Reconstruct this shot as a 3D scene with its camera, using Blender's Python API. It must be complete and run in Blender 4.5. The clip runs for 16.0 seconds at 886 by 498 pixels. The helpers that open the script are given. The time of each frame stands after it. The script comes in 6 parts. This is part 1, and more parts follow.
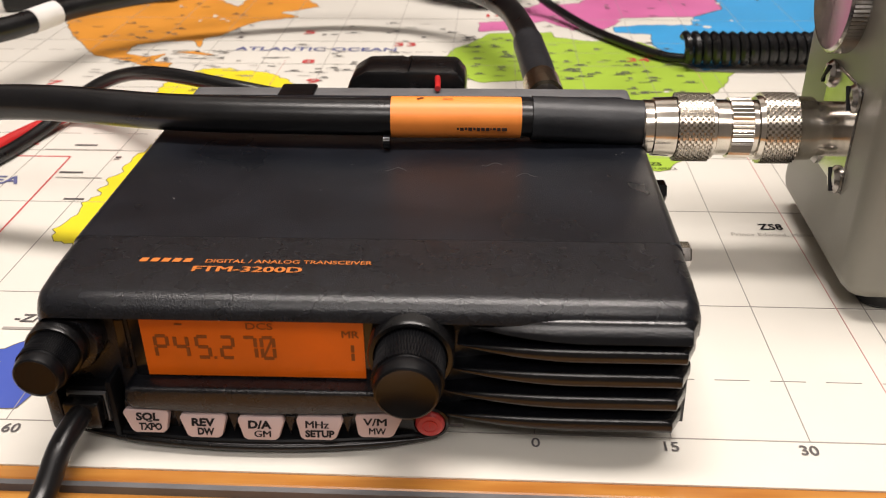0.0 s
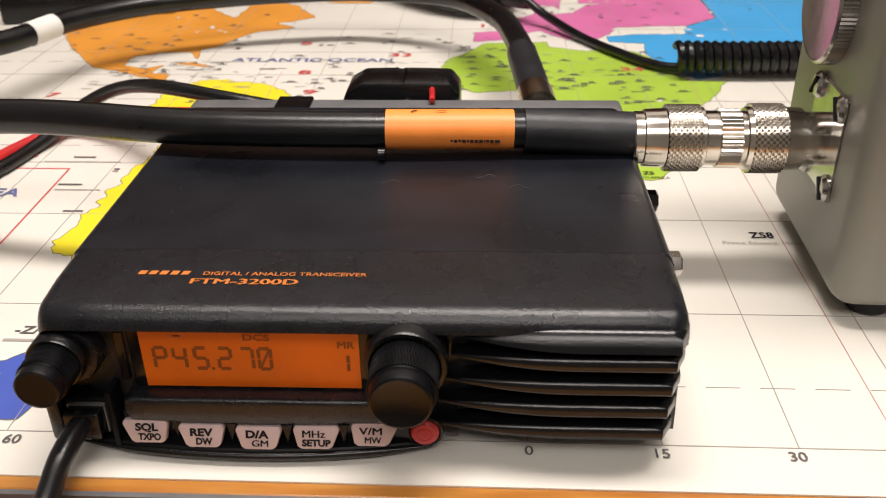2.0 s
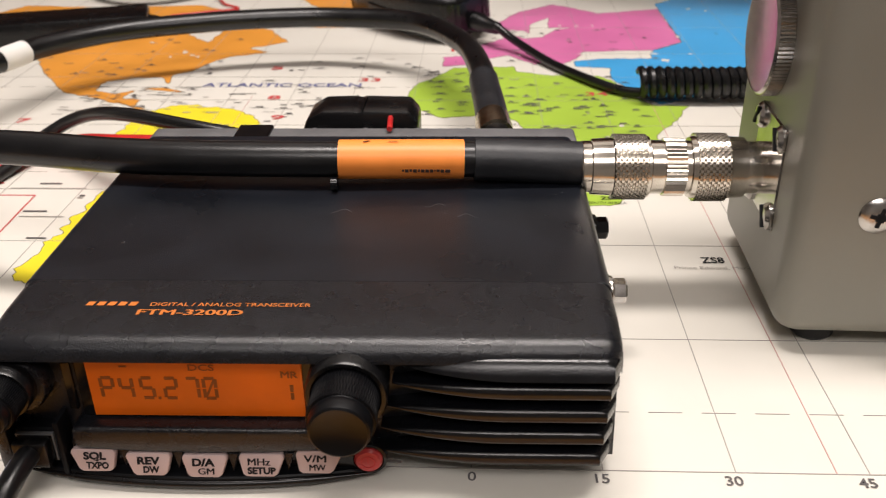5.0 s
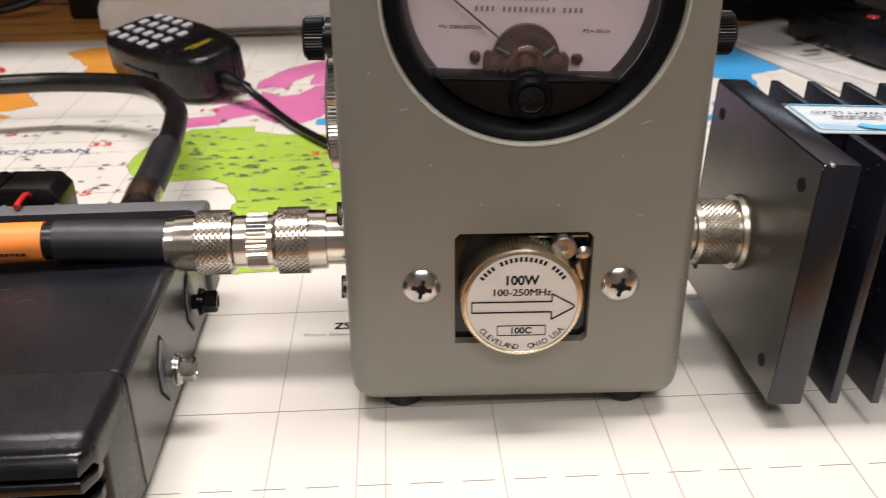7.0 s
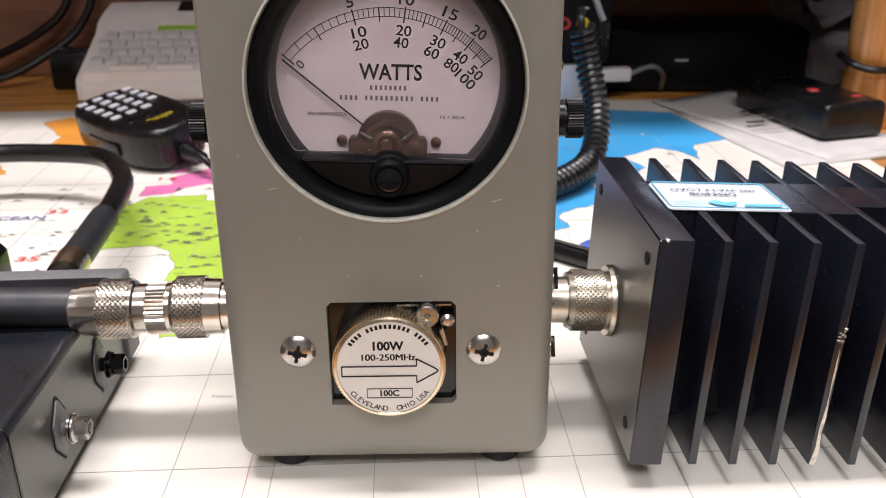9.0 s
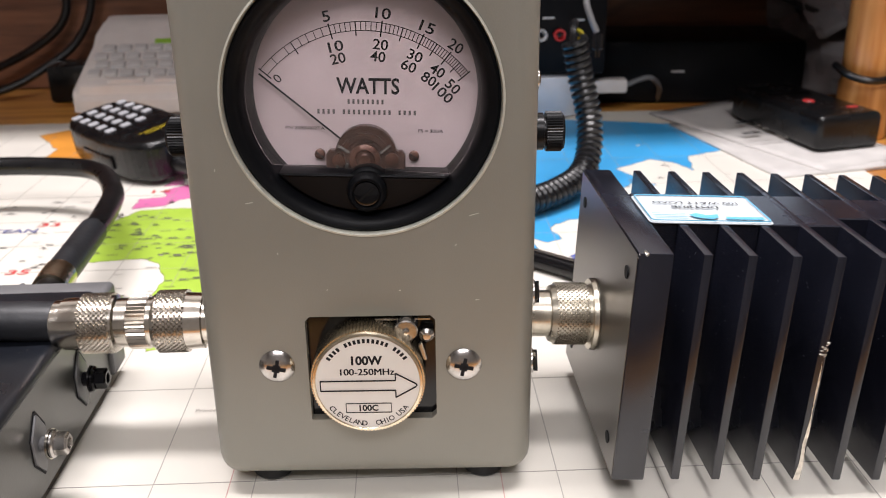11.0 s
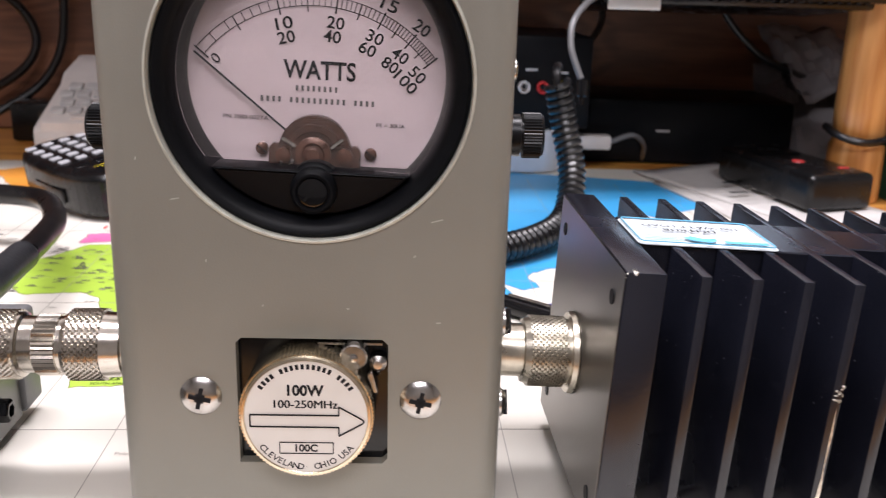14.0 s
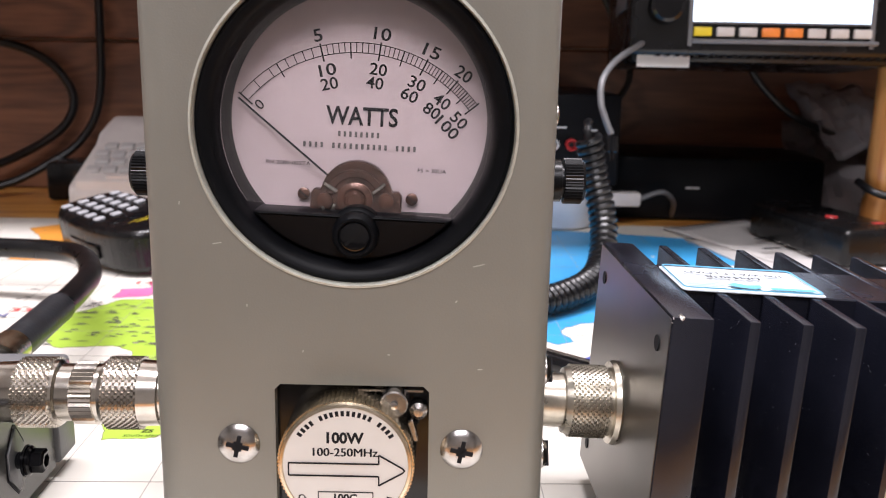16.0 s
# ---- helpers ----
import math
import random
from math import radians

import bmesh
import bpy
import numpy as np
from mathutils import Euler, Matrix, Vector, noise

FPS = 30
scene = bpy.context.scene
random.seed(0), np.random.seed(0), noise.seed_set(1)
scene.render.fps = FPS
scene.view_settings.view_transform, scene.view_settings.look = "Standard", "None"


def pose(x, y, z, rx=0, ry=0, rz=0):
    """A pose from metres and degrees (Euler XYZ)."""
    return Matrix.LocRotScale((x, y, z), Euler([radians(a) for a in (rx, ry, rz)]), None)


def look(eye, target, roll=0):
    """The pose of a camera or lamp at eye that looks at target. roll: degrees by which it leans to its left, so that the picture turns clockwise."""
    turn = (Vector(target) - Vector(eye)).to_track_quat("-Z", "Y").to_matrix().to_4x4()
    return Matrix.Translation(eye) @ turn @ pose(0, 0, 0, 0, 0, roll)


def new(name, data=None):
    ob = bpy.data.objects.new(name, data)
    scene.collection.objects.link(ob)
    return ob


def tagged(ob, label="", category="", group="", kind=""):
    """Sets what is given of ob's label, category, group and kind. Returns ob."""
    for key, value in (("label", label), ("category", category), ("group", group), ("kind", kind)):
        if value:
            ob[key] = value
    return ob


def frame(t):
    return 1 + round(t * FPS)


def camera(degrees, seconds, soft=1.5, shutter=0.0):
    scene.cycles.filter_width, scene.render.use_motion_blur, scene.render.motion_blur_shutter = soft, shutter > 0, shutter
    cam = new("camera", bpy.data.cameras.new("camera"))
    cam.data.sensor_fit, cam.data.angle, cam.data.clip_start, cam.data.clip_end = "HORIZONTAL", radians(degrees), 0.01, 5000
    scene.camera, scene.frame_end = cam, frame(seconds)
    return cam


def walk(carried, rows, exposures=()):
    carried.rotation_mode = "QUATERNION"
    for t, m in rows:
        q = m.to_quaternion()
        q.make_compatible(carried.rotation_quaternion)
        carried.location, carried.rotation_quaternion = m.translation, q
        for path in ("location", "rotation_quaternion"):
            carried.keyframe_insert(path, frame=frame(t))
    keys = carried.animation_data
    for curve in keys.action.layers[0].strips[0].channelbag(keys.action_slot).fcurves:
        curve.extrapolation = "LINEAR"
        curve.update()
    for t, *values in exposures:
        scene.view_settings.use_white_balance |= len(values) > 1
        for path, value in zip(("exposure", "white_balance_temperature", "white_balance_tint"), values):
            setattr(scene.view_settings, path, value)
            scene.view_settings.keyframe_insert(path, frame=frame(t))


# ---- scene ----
from itertools import product

cam = camera(52.2, 16.0, soft=1.0, shutter=0.3)
# seconds, eye, yaw, pitch, roll
PATH = [
    (0, -0.0126, -0.1760, 0.1542, 3.27, -29.63, -0.57),
    (0.5, -0.0122, -0.1769, 0.1552, 3.26, -29.56, -0.62),
    (1, -0.0121, -0.1776, 0.1561, 3.14, -29.49, -0.66),
    (1.5, -0.0111, -0.1783, 0.1566, 3.26, -29.36, -0.83),
    (2, -0.0112, -0.1786, 0.1572, 3.16, -29.24, -0.83),
    (2.5, -0.0110, -0.1792, 0.1580, 3.15, -29.16, -0.88),
    (3, -0.0106, -0.1795, 0.1586, 3.21, -29.04, -0.95),
    (3.2, -0.0105, -0.1793, 0.1588, 3.22, -29.02, -0.97),
    (5.3, 0.0075, -0.1820, 0.1651, 2.20, -28.13, -0.79),
    (5.5, 0.0193, -0.1834, 0.1677, 1.98, -28.06, -1.14),
    (6, 0.0508, -0.1838, 0.1715, 0.25, -27.58, -1.22),
    (6.5, 0.0897, -0.1746, 0.1724, -0.41, -27.16, -1.91),
    (7, 0.1090, -0.1791, 0.1743, -3.06, -26.00, -0.46),
    (7.5, 0.1263, -0.1851, 0.1803, -4.03, -25.41, 0.01),
    (8, 0.1405, -0.1920, 0.1819, -3.43, -24.03, -0.09),
    (8.5, 0.1491, -0.1958, 0.1845, -2.43, -23.17, -0.70),
    (9, 0.1505, -0.1985, 0.1848, -2.38, -22.16, -0.56),
    (11.3, 0.1629, -0.1969, 0.1855, -1.85, -21.49, -0.93),
    (11.5, 0.1781, -0.1949, 0.1863, -1.20, -21.73, -1.39),
    (12, 0.2299, -0.1980, 0.1859, -3.13, -21.63, -1.62),
    (12.5, 0.2389, -0.2015, 0.1886, -8.03, -22.35, 0.36),
    (13, 0.2328, -0.1910, 0.1835, -5.14, -21.96, 0.23),
    (13.5, 0.2045, -0.1751, 0.1667, -2.24, -19.09, -0.14),
    (14, 0.1657, -0.1679, 0.1564, -3.32, -16.70, 1.52),
    (14.5, 0.1597, -0.1662, 0.1495, -2.17, -14.40, 1.51),
    (15, 0.1602, -0.1661, 0.1510, -1.98, -13.80, 1.48),
    (15.5, 0.1609, -0.1663, 0.1517, -1.76, -13.27, 1.28),
    (16, 0.1613, -0.1671, 0.1515, -1.66, -12.79, 1.08),
]
cam.data.dof.use_dof, cam.data.dof.focus_distance, cam.data.dof.aperture_fstop = True, 0.265, 28.0
EXPOSURES = [(0.0, -0.17, 6600, 14), (3.2, -0.14, 6600, 14), (6.0, -0.25, 6450, 15), (7.0, -0.15, 6350, 15), (7.5, 0.0, 6300, 15), (9.0, 0.18, 6100, 17), (12.5, 0.22, 6150, 15), (14.0, 0.38, 6000, 19), (16.0, 0.49, 6000, 19)]
walk(cam, [(t, pose(x, y, z, 0, 0, yaw) @ pose(0, 0, 0, 90 + pitch) @ pose(0, 0, 0, 0, 0, roll)) for t, x, y, z, yaw, pitch, roll in PATH], EXPOSURES)

# ---- light ----
world = bpy.data.worlds.new("room_air")
world.use_nodes = True
world.node_tree.nodes["Background"].inputs[0].default_value = (1.0, 0.95, 0.90, 1)
world.node_tree.nodes["Background"].inputs[1].default_value = 0.12
scene.world = world


def area_lamp(name, eye, target, sx, sy, watts, colour):
    d = bpy.data.lights.new(name, "AREA")
    d.shape, d.size, d.size_y, d.energy, d.color = "RECTANGLE", sx, sy, watts, colour
    ob = new(name, d)
    ob.matrix_world = look(eye, target)
    return tagged(ob, "bright warm white lamp, unseen, lighting the desk", "lamp", kind="structure")


area_lamp("desk_lamp_light", (0.15, 0.10, 1.60), (0.15, 0.11, 0.0), 1.2, 0.25, 38.0, (1.0, 0.945, 0.88))
# fill lamp with no known source, added to brighten the fronts
area_lamp("ceiling_light", (0.1, -1.25, 1.55), (0.1, 0.2, 0.0), 1.2, 0.5, 20.0, (1.0, 0.955, 0.90))


# ---- materials ----
def nodes_of(name):
    m = bpy.data.materials.new(name)
    m.use_nodes = True
    t = m.node_tree
    return m, t, t.nodes, t.links, t.nodes["Principled BSDF"]


def mat(name, colour, rough=0.5, metal=0.0, vary=0.12, scale=60.0, bump=0.0, grain=900.0, coat=0.0, speck=0.0, emit=0.0, spec=0.5, mottle=0.0):
    """A surface with stains at one scale and grain at another. mottle: how far the glint of the grain is put into the
    colour.
    """
    m, t, n, l, b = nodes_of(name)
    co = n.new("ShaderNodeTexCoord")
    big = n.new("ShaderNodeTexNoise")
    big.inputs["Scale"].default_value, big.inputs["Detail"].default_value = scale, 5
    l.new(co.outputs["Object"], big.inputs["Vector"])
    ramp = n.new("ShaderNodeMapRange")
    ramp.inputs["From Min"].default_value, ramp.inputs["From Max"].default_value = 0.3, 0.7
    ramp.inputs["To Min"].default_value, ramp.inputs["To Max"].default_value = 1 - vary, 1 + vary
    l.new(big.outputs["Fac"], ramp.inputs["Value"])
    mul = n.new("ShaderNodeVectorMath")
    mul.operation = "SCALE"
    mul.inputs[0].default_value = colour
    l.new(ramp.outputs["Result"], mul.inputs["Scale"])
    out = mul.outputs["Vector"]
    fine = n.new("ShaderNodeTexNoise")
    fine.inputs["Scale"].default_value, fine.inputs["Detail"].default_value = grain, 3
    l.new(co.outputs["Object"], fine.inputs["Vector"])
    if mottle:
        tips = n.new("ShaderNodeMapRange")
        tips.inputs["From Min"].default_value, tips.inputs["From Max"].default_value = 0.35, 0.68
        tips.inputs["To Min"].default_value, tips.inputs["To Max"].default_value = 1 - mottle, 1 + 1.6 * mottle
        l.new(fine.outputs["Fac"], tips.inputs["Value"])
        grains = n.new("ShaderNodeVectorMath")
        grains.operation = "SCALE"
        l.new(out, grains.inputs[0])
        l.new(tips.outputs["Result"], grains.inputs["Scale"])
        out = grains.outputs["Vector"]
    # pale specks: dust, and on the textured plastic a painted sparkle
    if speck:
        dust = n.new("ShaderNodeTexNoise")
        dust.inputs["Scale"].default_value, dust.inputs["Detail"].default_value = 1400, 2
        l.new(co.outputs["Object"], dust.inputs["Vector"])
        cut = n.new("ShaderNodeMapRange")
        cut.inputs["From Min"].default_value, cut.inputs["From Max"].default_value = 0.72, 0.80
        cut.inputs["To Max"].default_value = speck
        l.new(dust.outputs["Fac"], cut.inputs["Value"])
        mix = n.new("ShaderNodeMix")
        mix.data_type = "RGBA"
        mix.inputs[7].default_value = (0.45, 0.42, 0.38, 1)
        l.new(cut.outputs["Result"], mix.inputs[0])
        l.new(out, mix.inputs[6])
        out = mix.outputs[2]
    l.new(out, b.inputs["Base Color"])
    rr = n.new("ShaderNodeMapRange")
    rr.inputs["To Min"].default_value, rr.inputs["To Max"].default_value = max(0.02, rough - 0.08), min(1, rough + 0.08)
    l.new(big.outputs["Fac"], rr.inputs["Value"])
    l.new(rr.outputs["Result"], b.inputs["Roughness"])
    b.inputs["Metallic"].default_value, b.inputs["Coat Weight"].default_value = metal, coat
    b.inputs["Specular IOR Level"].default_value = spec
    if bump:
        bp = n.new("ShaderNodeBump")
        bp.inputs["Strength"].default_value, bp.inputs["Distance"].default_value = bump, 0.0004
        l.new(fine.outputs["Fac"], bp.inputs["Height"])
        l.new(bp.outputs["Normal"], b.inputs["Normal"])
    if emit:
        b.inputs["Emission Color"].default_value, b.inputs["Emission Strength"].default_value = (*colour, 1), emit
    return m


def wood(name, light, dark, rough=0.3, rings=9.0, knots=True, coat=0.3, along="x"):
    """Planed softwood: stretched growth rings, fine pores and a few knots."""
    m, t, n, l, b = nodes_of(name)
    co = n.new("ShaderNodeTexCoord")
    mp = n.new("ShaderNodeMapping")
    mp.inputs["Scale"].default_value = {"x": (0.9, 9, 9), "y": (9, 0.9, 9), "z": (9, 9, 0.9)}[along]
    l.new(co.outputs["Object"], mp.inputs["Vector"])
    warp = n.new("ShaderNodeTexNoise")
    warp.inputs["Scale"].default_value, warp.inputs["Detail"].default_value = 1.6, 3
    l.new(mp.outputs["Vector"], warp.inputs["Vector"])
    height = warp.outputs["Fac"]
    if knots:
        vo = n.new("ShaderNodeTexVoronoi")
        vo.inputs["Scale"].default_value = 0.75
        mk = n.new("ShaderNodeMapping")
        mk.inputs["Scale"].default_value = {"x": (5, 9, 9), "y": (9, 5, 9), "z": (9, 9, 5)}[along]
        l.new(co.outputs["Object"], mk.inputs["Vector"])
        l.new(mk.outputs["Vector"], vo.inputs["Vector"])
        kd = n.new("ShaderNodeMapRange")
        kd.inputs["From Min"].default_value, kd.inputs["From Max"].default_value = 0.0, 0.45
        kd.inputs["To Min"].default_value, kd.inputs["To Max"].default_value = 0.55, 0.0
        l.new(vo.outputs["Distance"], kd.inputs["Value"])
        add = n.new("ShaderNodeMath")
        l.new(height, add.inputs[0])
        l.new(kd.outputs["Result"], add.inputs[1])
        height = add.outputs[0]
    k = n.new("ShaderNodeMath")
    k.operation, k.inputs[1].default_value = "MULTIPLY", rings * 6.28
    l.new(height, k.inputs[0])
    si = n.new("ShaderNodeMath")
    si.operation = "SINE"
    l.new(k.outputs[0], si.inputs[0])
    pores = n.new("ShaderNodeTexNoise")
    pores.inputs["Scale"].default_value, pores.inputs["Detail"].default_value = 30, 4
    l.new(mp.outputs["Vector"], pores.inputs["Vector"])
    add2 = n.new("ShaderNodeMath")
    add2.operation = "MULTIPLY_ADD"
    add2.inputs[1].default_value, add2.inputs[2].default_value = 0.28, 0.12
    l.new(si.outputs[0], add2.inputs[0])
    add3 = n.new("ShaderNodeMath")
    l.new(add2.outputs[0], add3.inputs[0])
    l.new(pores.outputs["Fac"], add3.inputs[1])
    cr = n.new("ShaderNodeValToRGB")
    cr.color_ramp.elements[0].position, cr.color_ramp.elements[0].color = 0.25, (*light, 1)
    cr.color_ramp.elements[1].position, cr.color_ramp.elements[1].color = 1.0, (*dark, 1)
    l.new(add3.outputs[0], cr.inputs[0])
    last = cr.outputs[0]
    if knots:
        core = n.new("ShaderNodeMapRange")
        core.inputs["From Min"].default_value, core.inputs["From Max"].default_value = 0.05, 0.12
        core.inputs["To Min"].default_value, core.inputs["To Max"].default_value = 0.8, 0.0
        l.new(vo.outputs["Distance"], core.inputs["Value"])
        mx = n.new("ShaderNodeMix")
        mx.data_type = "RGBA"
        mx.inputs[7].default_value = (dark[0] * 0.35, dark[1] * 0.3, dark[2] * 0.3, 1)
        l.new(core.outputs["Result"], mx.inputs[0])
        l.new(last, mx.inputs[6])
        last = mx.outputs[2]
    l.new(last, b.inputs["Base Color"])
    b.inputs["Roughness"].default_value, b.inputs["Coat Weight"].default_value = rough, coat
    b.inputs["Coat Roughness"].default_value = 0.15
    bp = n.new("ShaderNodeBump")
    bp.inputs["Strength"].default_value, bp.inputs["Distance"].default_value = 0.1, 0.0005
    l.new(pores.outputs["Fac"], bp.inputs["Height"])
    l.new(bp.outputs["Normal"], b.inputs["Normal"])
    return m


def glass(name, tint=(1, 1, 1), rough=0.02):
    m, t, n, l, b = nodes_of(name)
    b.inputs["Base Color"].default_value = (*tint, 1)
    b.inputs["Roughness"].default_value, b.inputs["Transmission Weight"].default_value = rough, 1.0
    b.inputs["IOR"].default_value = 1.45
    return m


PINE = wood("varnished_pine", (0.72, 0.37, 0.085), (0.40, 0.145, 0.025), rings=5.0)
PINE_Z = wood("turned_pine", (0.60, 0.30, 0.10), (0.42, 0.17, 0.04), along="z", knots=False)
DARKWOOD = wood("stained_wood_panel", (0.20, 0.085, 0.042), (0.10, 0.038, 0.019), rough=0.45, coat=0.1)
# mottle and speck paint the sparkle of the grain into the colour
PLASTIC = mat("black_textured_plastic", (0.0060, 0.0066, 0.0088), 0.28, bump=0.30, grain=2300, vary=0.15, scale=120, speck=0.03, spec=0.50, mottle=0.75)
# the housing's plastic, smoother, darkened in colour for the shaded ribs
RIBS = mat("smooth_shade_darkened_rib_plastic", (0.0032, 0.0035, 0.0046), 0.21, bump=0.12, grain=2300, vary=0.15, scale=120, spec=0.45, mottle=0.4)
MACHINED = mat("machined_dark_aluminium", (0.20, 0.19, 0.18), 0.36, 0.9, vary=0.12, scale=80)
KNOB = mat("matt_black_knob_plastic", (0.0036, 0.0037, 0.0045), 0.32, vary=0.15, spec=0.24)
# mottle paints the grain's glint; speck is the dust on the cover
COVER = mat("black_painted_steel", (0.0068, 0.0080, 0.0112), 0.30, bump=0.22, grain=2600, vary=0.3, scale=40, speck=0.12, spec=0.42, mottle=0.45)
SIDE = mat("satin_dark_side", (0.085, 0.086, 0.080), 0.30, 0.45, vary=0.1, spec=0.7, bump=0.08, grain=1500)
GLOSS = mat("gloss_black_plastic", (0.004, 0.004, 0.005), 0.14, vary=0.1, spec=0.4)
MOULD = mat("moulded_black_bakelite", (0.0046, 0.0050, 0.0062), 0.40, vary=0.2, spec=0.11)
SATIN = mat("satin_black_plastic", (0.0045, 0.0045, 0.0050), 0.26, vary=0.2, bump=0.1, spec=0.4)
RUBBER = mat("black_rubber_sheath", (0.0050, 0.0050, 0.0058), 0.30, vary=0.25, scale=90, bump=0.12, grain=700, speck=0.06, spec=0.45)
SHRINK = mat("dark_heatshrink", (0.013, 0.014, 0.017), 0.45, vary=0.2, scale=90, bump=0.3, grain=500, spec=0.5)
# the cool reflection on its top faces is mixed into this colour
ANOD = mat("black_anodised_aluminium", (0.0090, 0.0100, 0.0170), 0.26, 0.0, vary=0.3, scale=35, bump=0.12, grain=500, speck=0.4, spec=0.52)
GREYCAST = mat("grey_cast_aluminium", (0.16, 0.16, 0.165), 0.5, 0.3, vary=0.15, bump=0.3)
NICKEL = mat("polished_nickel", (0.60, 0.56, 0.50), 0.18, 1.0, vary=0.12, scale=200)
STEEL = mat("bright_steel", (0.46, 0.44, 0.42), 0.23, 1.0, vary=0.2, scale=300)
OLDNICKEL = mat("worn_nickel", (0.52, 0.48, 0.40), 0.3, 1.0, vary=0.2, scale=250)
BRASS = mat("pale_brass", (0.64, 0.56, 0.42), 0.25, 1.0, vary=0.15, scale=200)
SCRAPE = mat("bare_scraped_metal", (0.55, 0.52, 0.47), 0.35, 1.0, vary=0.4, scale=500, bump=0.6)
CASE = mat("grey_green_enamel", (0.238, 0.230, 0.196), 0.38, vary=0.04, scale=30, bump=0.12, grain=1800, speck=0.15)
# pale colour of the dial rim's painted highlight and of the case scratches
RIM_GLINT_SCRATCH = mat("pale_rim_glint_and_scratch", (0.50, 0.50, 0.43), 0.4, vary=0.15, scale=200)
PAPER = mat("laminated_map_paper", (0.74, 0.71, 0.64), 0.32, vary=0.05, scale=12, coat=0.15)
LINE = mat("thin_grey_print", (0.36, 0.33, 0.30), 0.5, vary=0.1)
REDLINE = mat("red_print", (0.55, 0.07, 0.07), 0.5, vary=0.1)
COAST = mat("dark_coast_print", (0.16, 0.14, 0.08), 0.5, vary=0.1)
FAINTRED = mat("faint_red_print", (0.58, 0.30, 0.27), 0.5, vary=0.1)
INK = mat("black_print", (0.008, 0.008, 0.010), 0.6, vary=0.1, spec=0.2)
DIMINK = mat("dark_grey_print", (0.11, 0.10, 0.10), 0.5, vary=0.1)
BLUEINK = mat("slate_blue_print", (0.12, 0.13, 0.28), 0.5, vary=0.1)
ORANGE_LAND = mat("orange_print", (0.72, 0.30, 0.045), 0.36, vary=0.08, scale=25)
YELLOW_LAND = mat("yellow_print", (0.80, 0.68, 0.03), 0.36, vary=0.06, scale=25)
GREEN_LAND = mat("lime_green_print", (0.36, 0.53, 0.06), 0.36, vary=0.08, scale=25)
PINK_LAND = mat("magenta_pink_print", (0.62, 0.16, 0.36), 0.36, vary=0.10, scale=25)
BLUE_LAND = mat("sky_blue_print", (0.05, 0.33, 0.66), 0.36, vary=0.08, scale=25)
NAVY_LAND = mat("deep_blue_print", (0.06, 0.10, 0.42), 0.36, vary=0.08, scale=25)
LABEL_O = mat("orange_label", (0.90, 0.27, 0.045), 0.42, vary=0.08, scale=80)
ORANGE_PRINT = mat("orange_lettering", (0.58, 0.17, 0.03), 0.45, vary=0.1)
LCD = mat("amber_lit_display", (0.55, 0.095, 0.0015), 0.35, vary=0.30, scale=28, emit=0.15)
SEG = mat("dark_lcd_segment", (0.20, 0.05, 0.006), 0.5, vary=0.1)
KEY = mat("pink_white_backlit_key", (0.52, 0.40, 0.39), 0.4, vary=0.06, emit=0.04)
REDKEY = mat("red_translucent_key", (0.42, 0.035, 0.035), 0.3, vary=0.1, emit=0.03)
RED = mat("red_insulation", (0.50, 0.02, 0.02), 0.35, vary=0.15)
DIAL = mat("lilac_white_dial", (0.46, 0.375, 0.378), 0.5, vary=0.05, scale=60)
SLUGFACE = mat("silvered_plate", (0.72, 0.70, 0.66), 0.38, vary=0.05)
BROWN = mat("brown_bakelite_coil", (0.050, 0.024, 0.017), 0.3, vary=0.5, scale=300)
COIL = mat("copper_brown_coil", (0.10, 0.045, 0.030), 0.3, 0.4, vary=0.4, scale=400)
WHITEPL = mat("white_plastic", (0.62, 0.58, 0.55), 0.4, vary=0.05)
MICKEY = mat("grey_rubber_key", (0.36, 0.36, 0.38), 0.45, vary=0.06)
GREYKEY = mat("pale_grey_key", (0.52, 0.51, 0.50), 0.4, vary=0.06)
ALU = mat("pale_satin_aluminium", (0.66, 0.70, 0.76), 0.38, 0.3, vary=0.05)
FELT = mat("tan_felt", (0.42, 0.25, 0.16), 0.95, vary=0.25, scale=300, bump=1.0, grain=1500)
STICKER = mat("white_blue_sticker", (0.56, 0.60, 0.62), 0.3, vary=0.04)
CYAN = mat("cyan_print", (0.12, 0.42, 0.62), 0.4, vary=0.1)
# paper darkened in its colour to stand for the shade at the back
SHADEPAPER = mat("shade_darkened_paper", (0.19, 0.175, 0.18), 0.6, vary=0.12)
# white leaflet paper, greyed here because the leaflets lie in shade
LEAFLET = mat("thin_shade_greyed_leaflet", (0.52, 0.50, 0.48), 0.6, vary=0.08)
WHITEPAPER = mat("white_paper", (0.72, 0.70, 0.67), 0.6, vary=0.05)
ENV_GREEN = mat("lime_card", (0.26, 0.48, 0.03), 0.4, vary=0.06)
ENV_BLUE = mat("navy_card", (0.025, 0.04, 0.22), 0.4, vary=0.08)
YELLOWCARD = mat("yellow_card", (0.80, 0.62, 0.02), 0.5, vary=0.06)
BOOKGREEN = mat("dark_green_cloth", (0.03, 0.12, 0.07), 0.4, vary=0.15)
SCREEN = mat("white_lit_screen", (0.75, 0.88, 1.0), 0.3, vary=0.03, emit=1.6)
WALLPAINT = mat("cream_wall_paint", (0.52, 0.50, 0.47), 0.8, vary=0.05, scale=3, bump=0.2, grain=200)
CEILPAINT = mat("white_ceiling_paint", (0.75, 0.73, 0.70), 0.9, vary=0.04, scale=3)
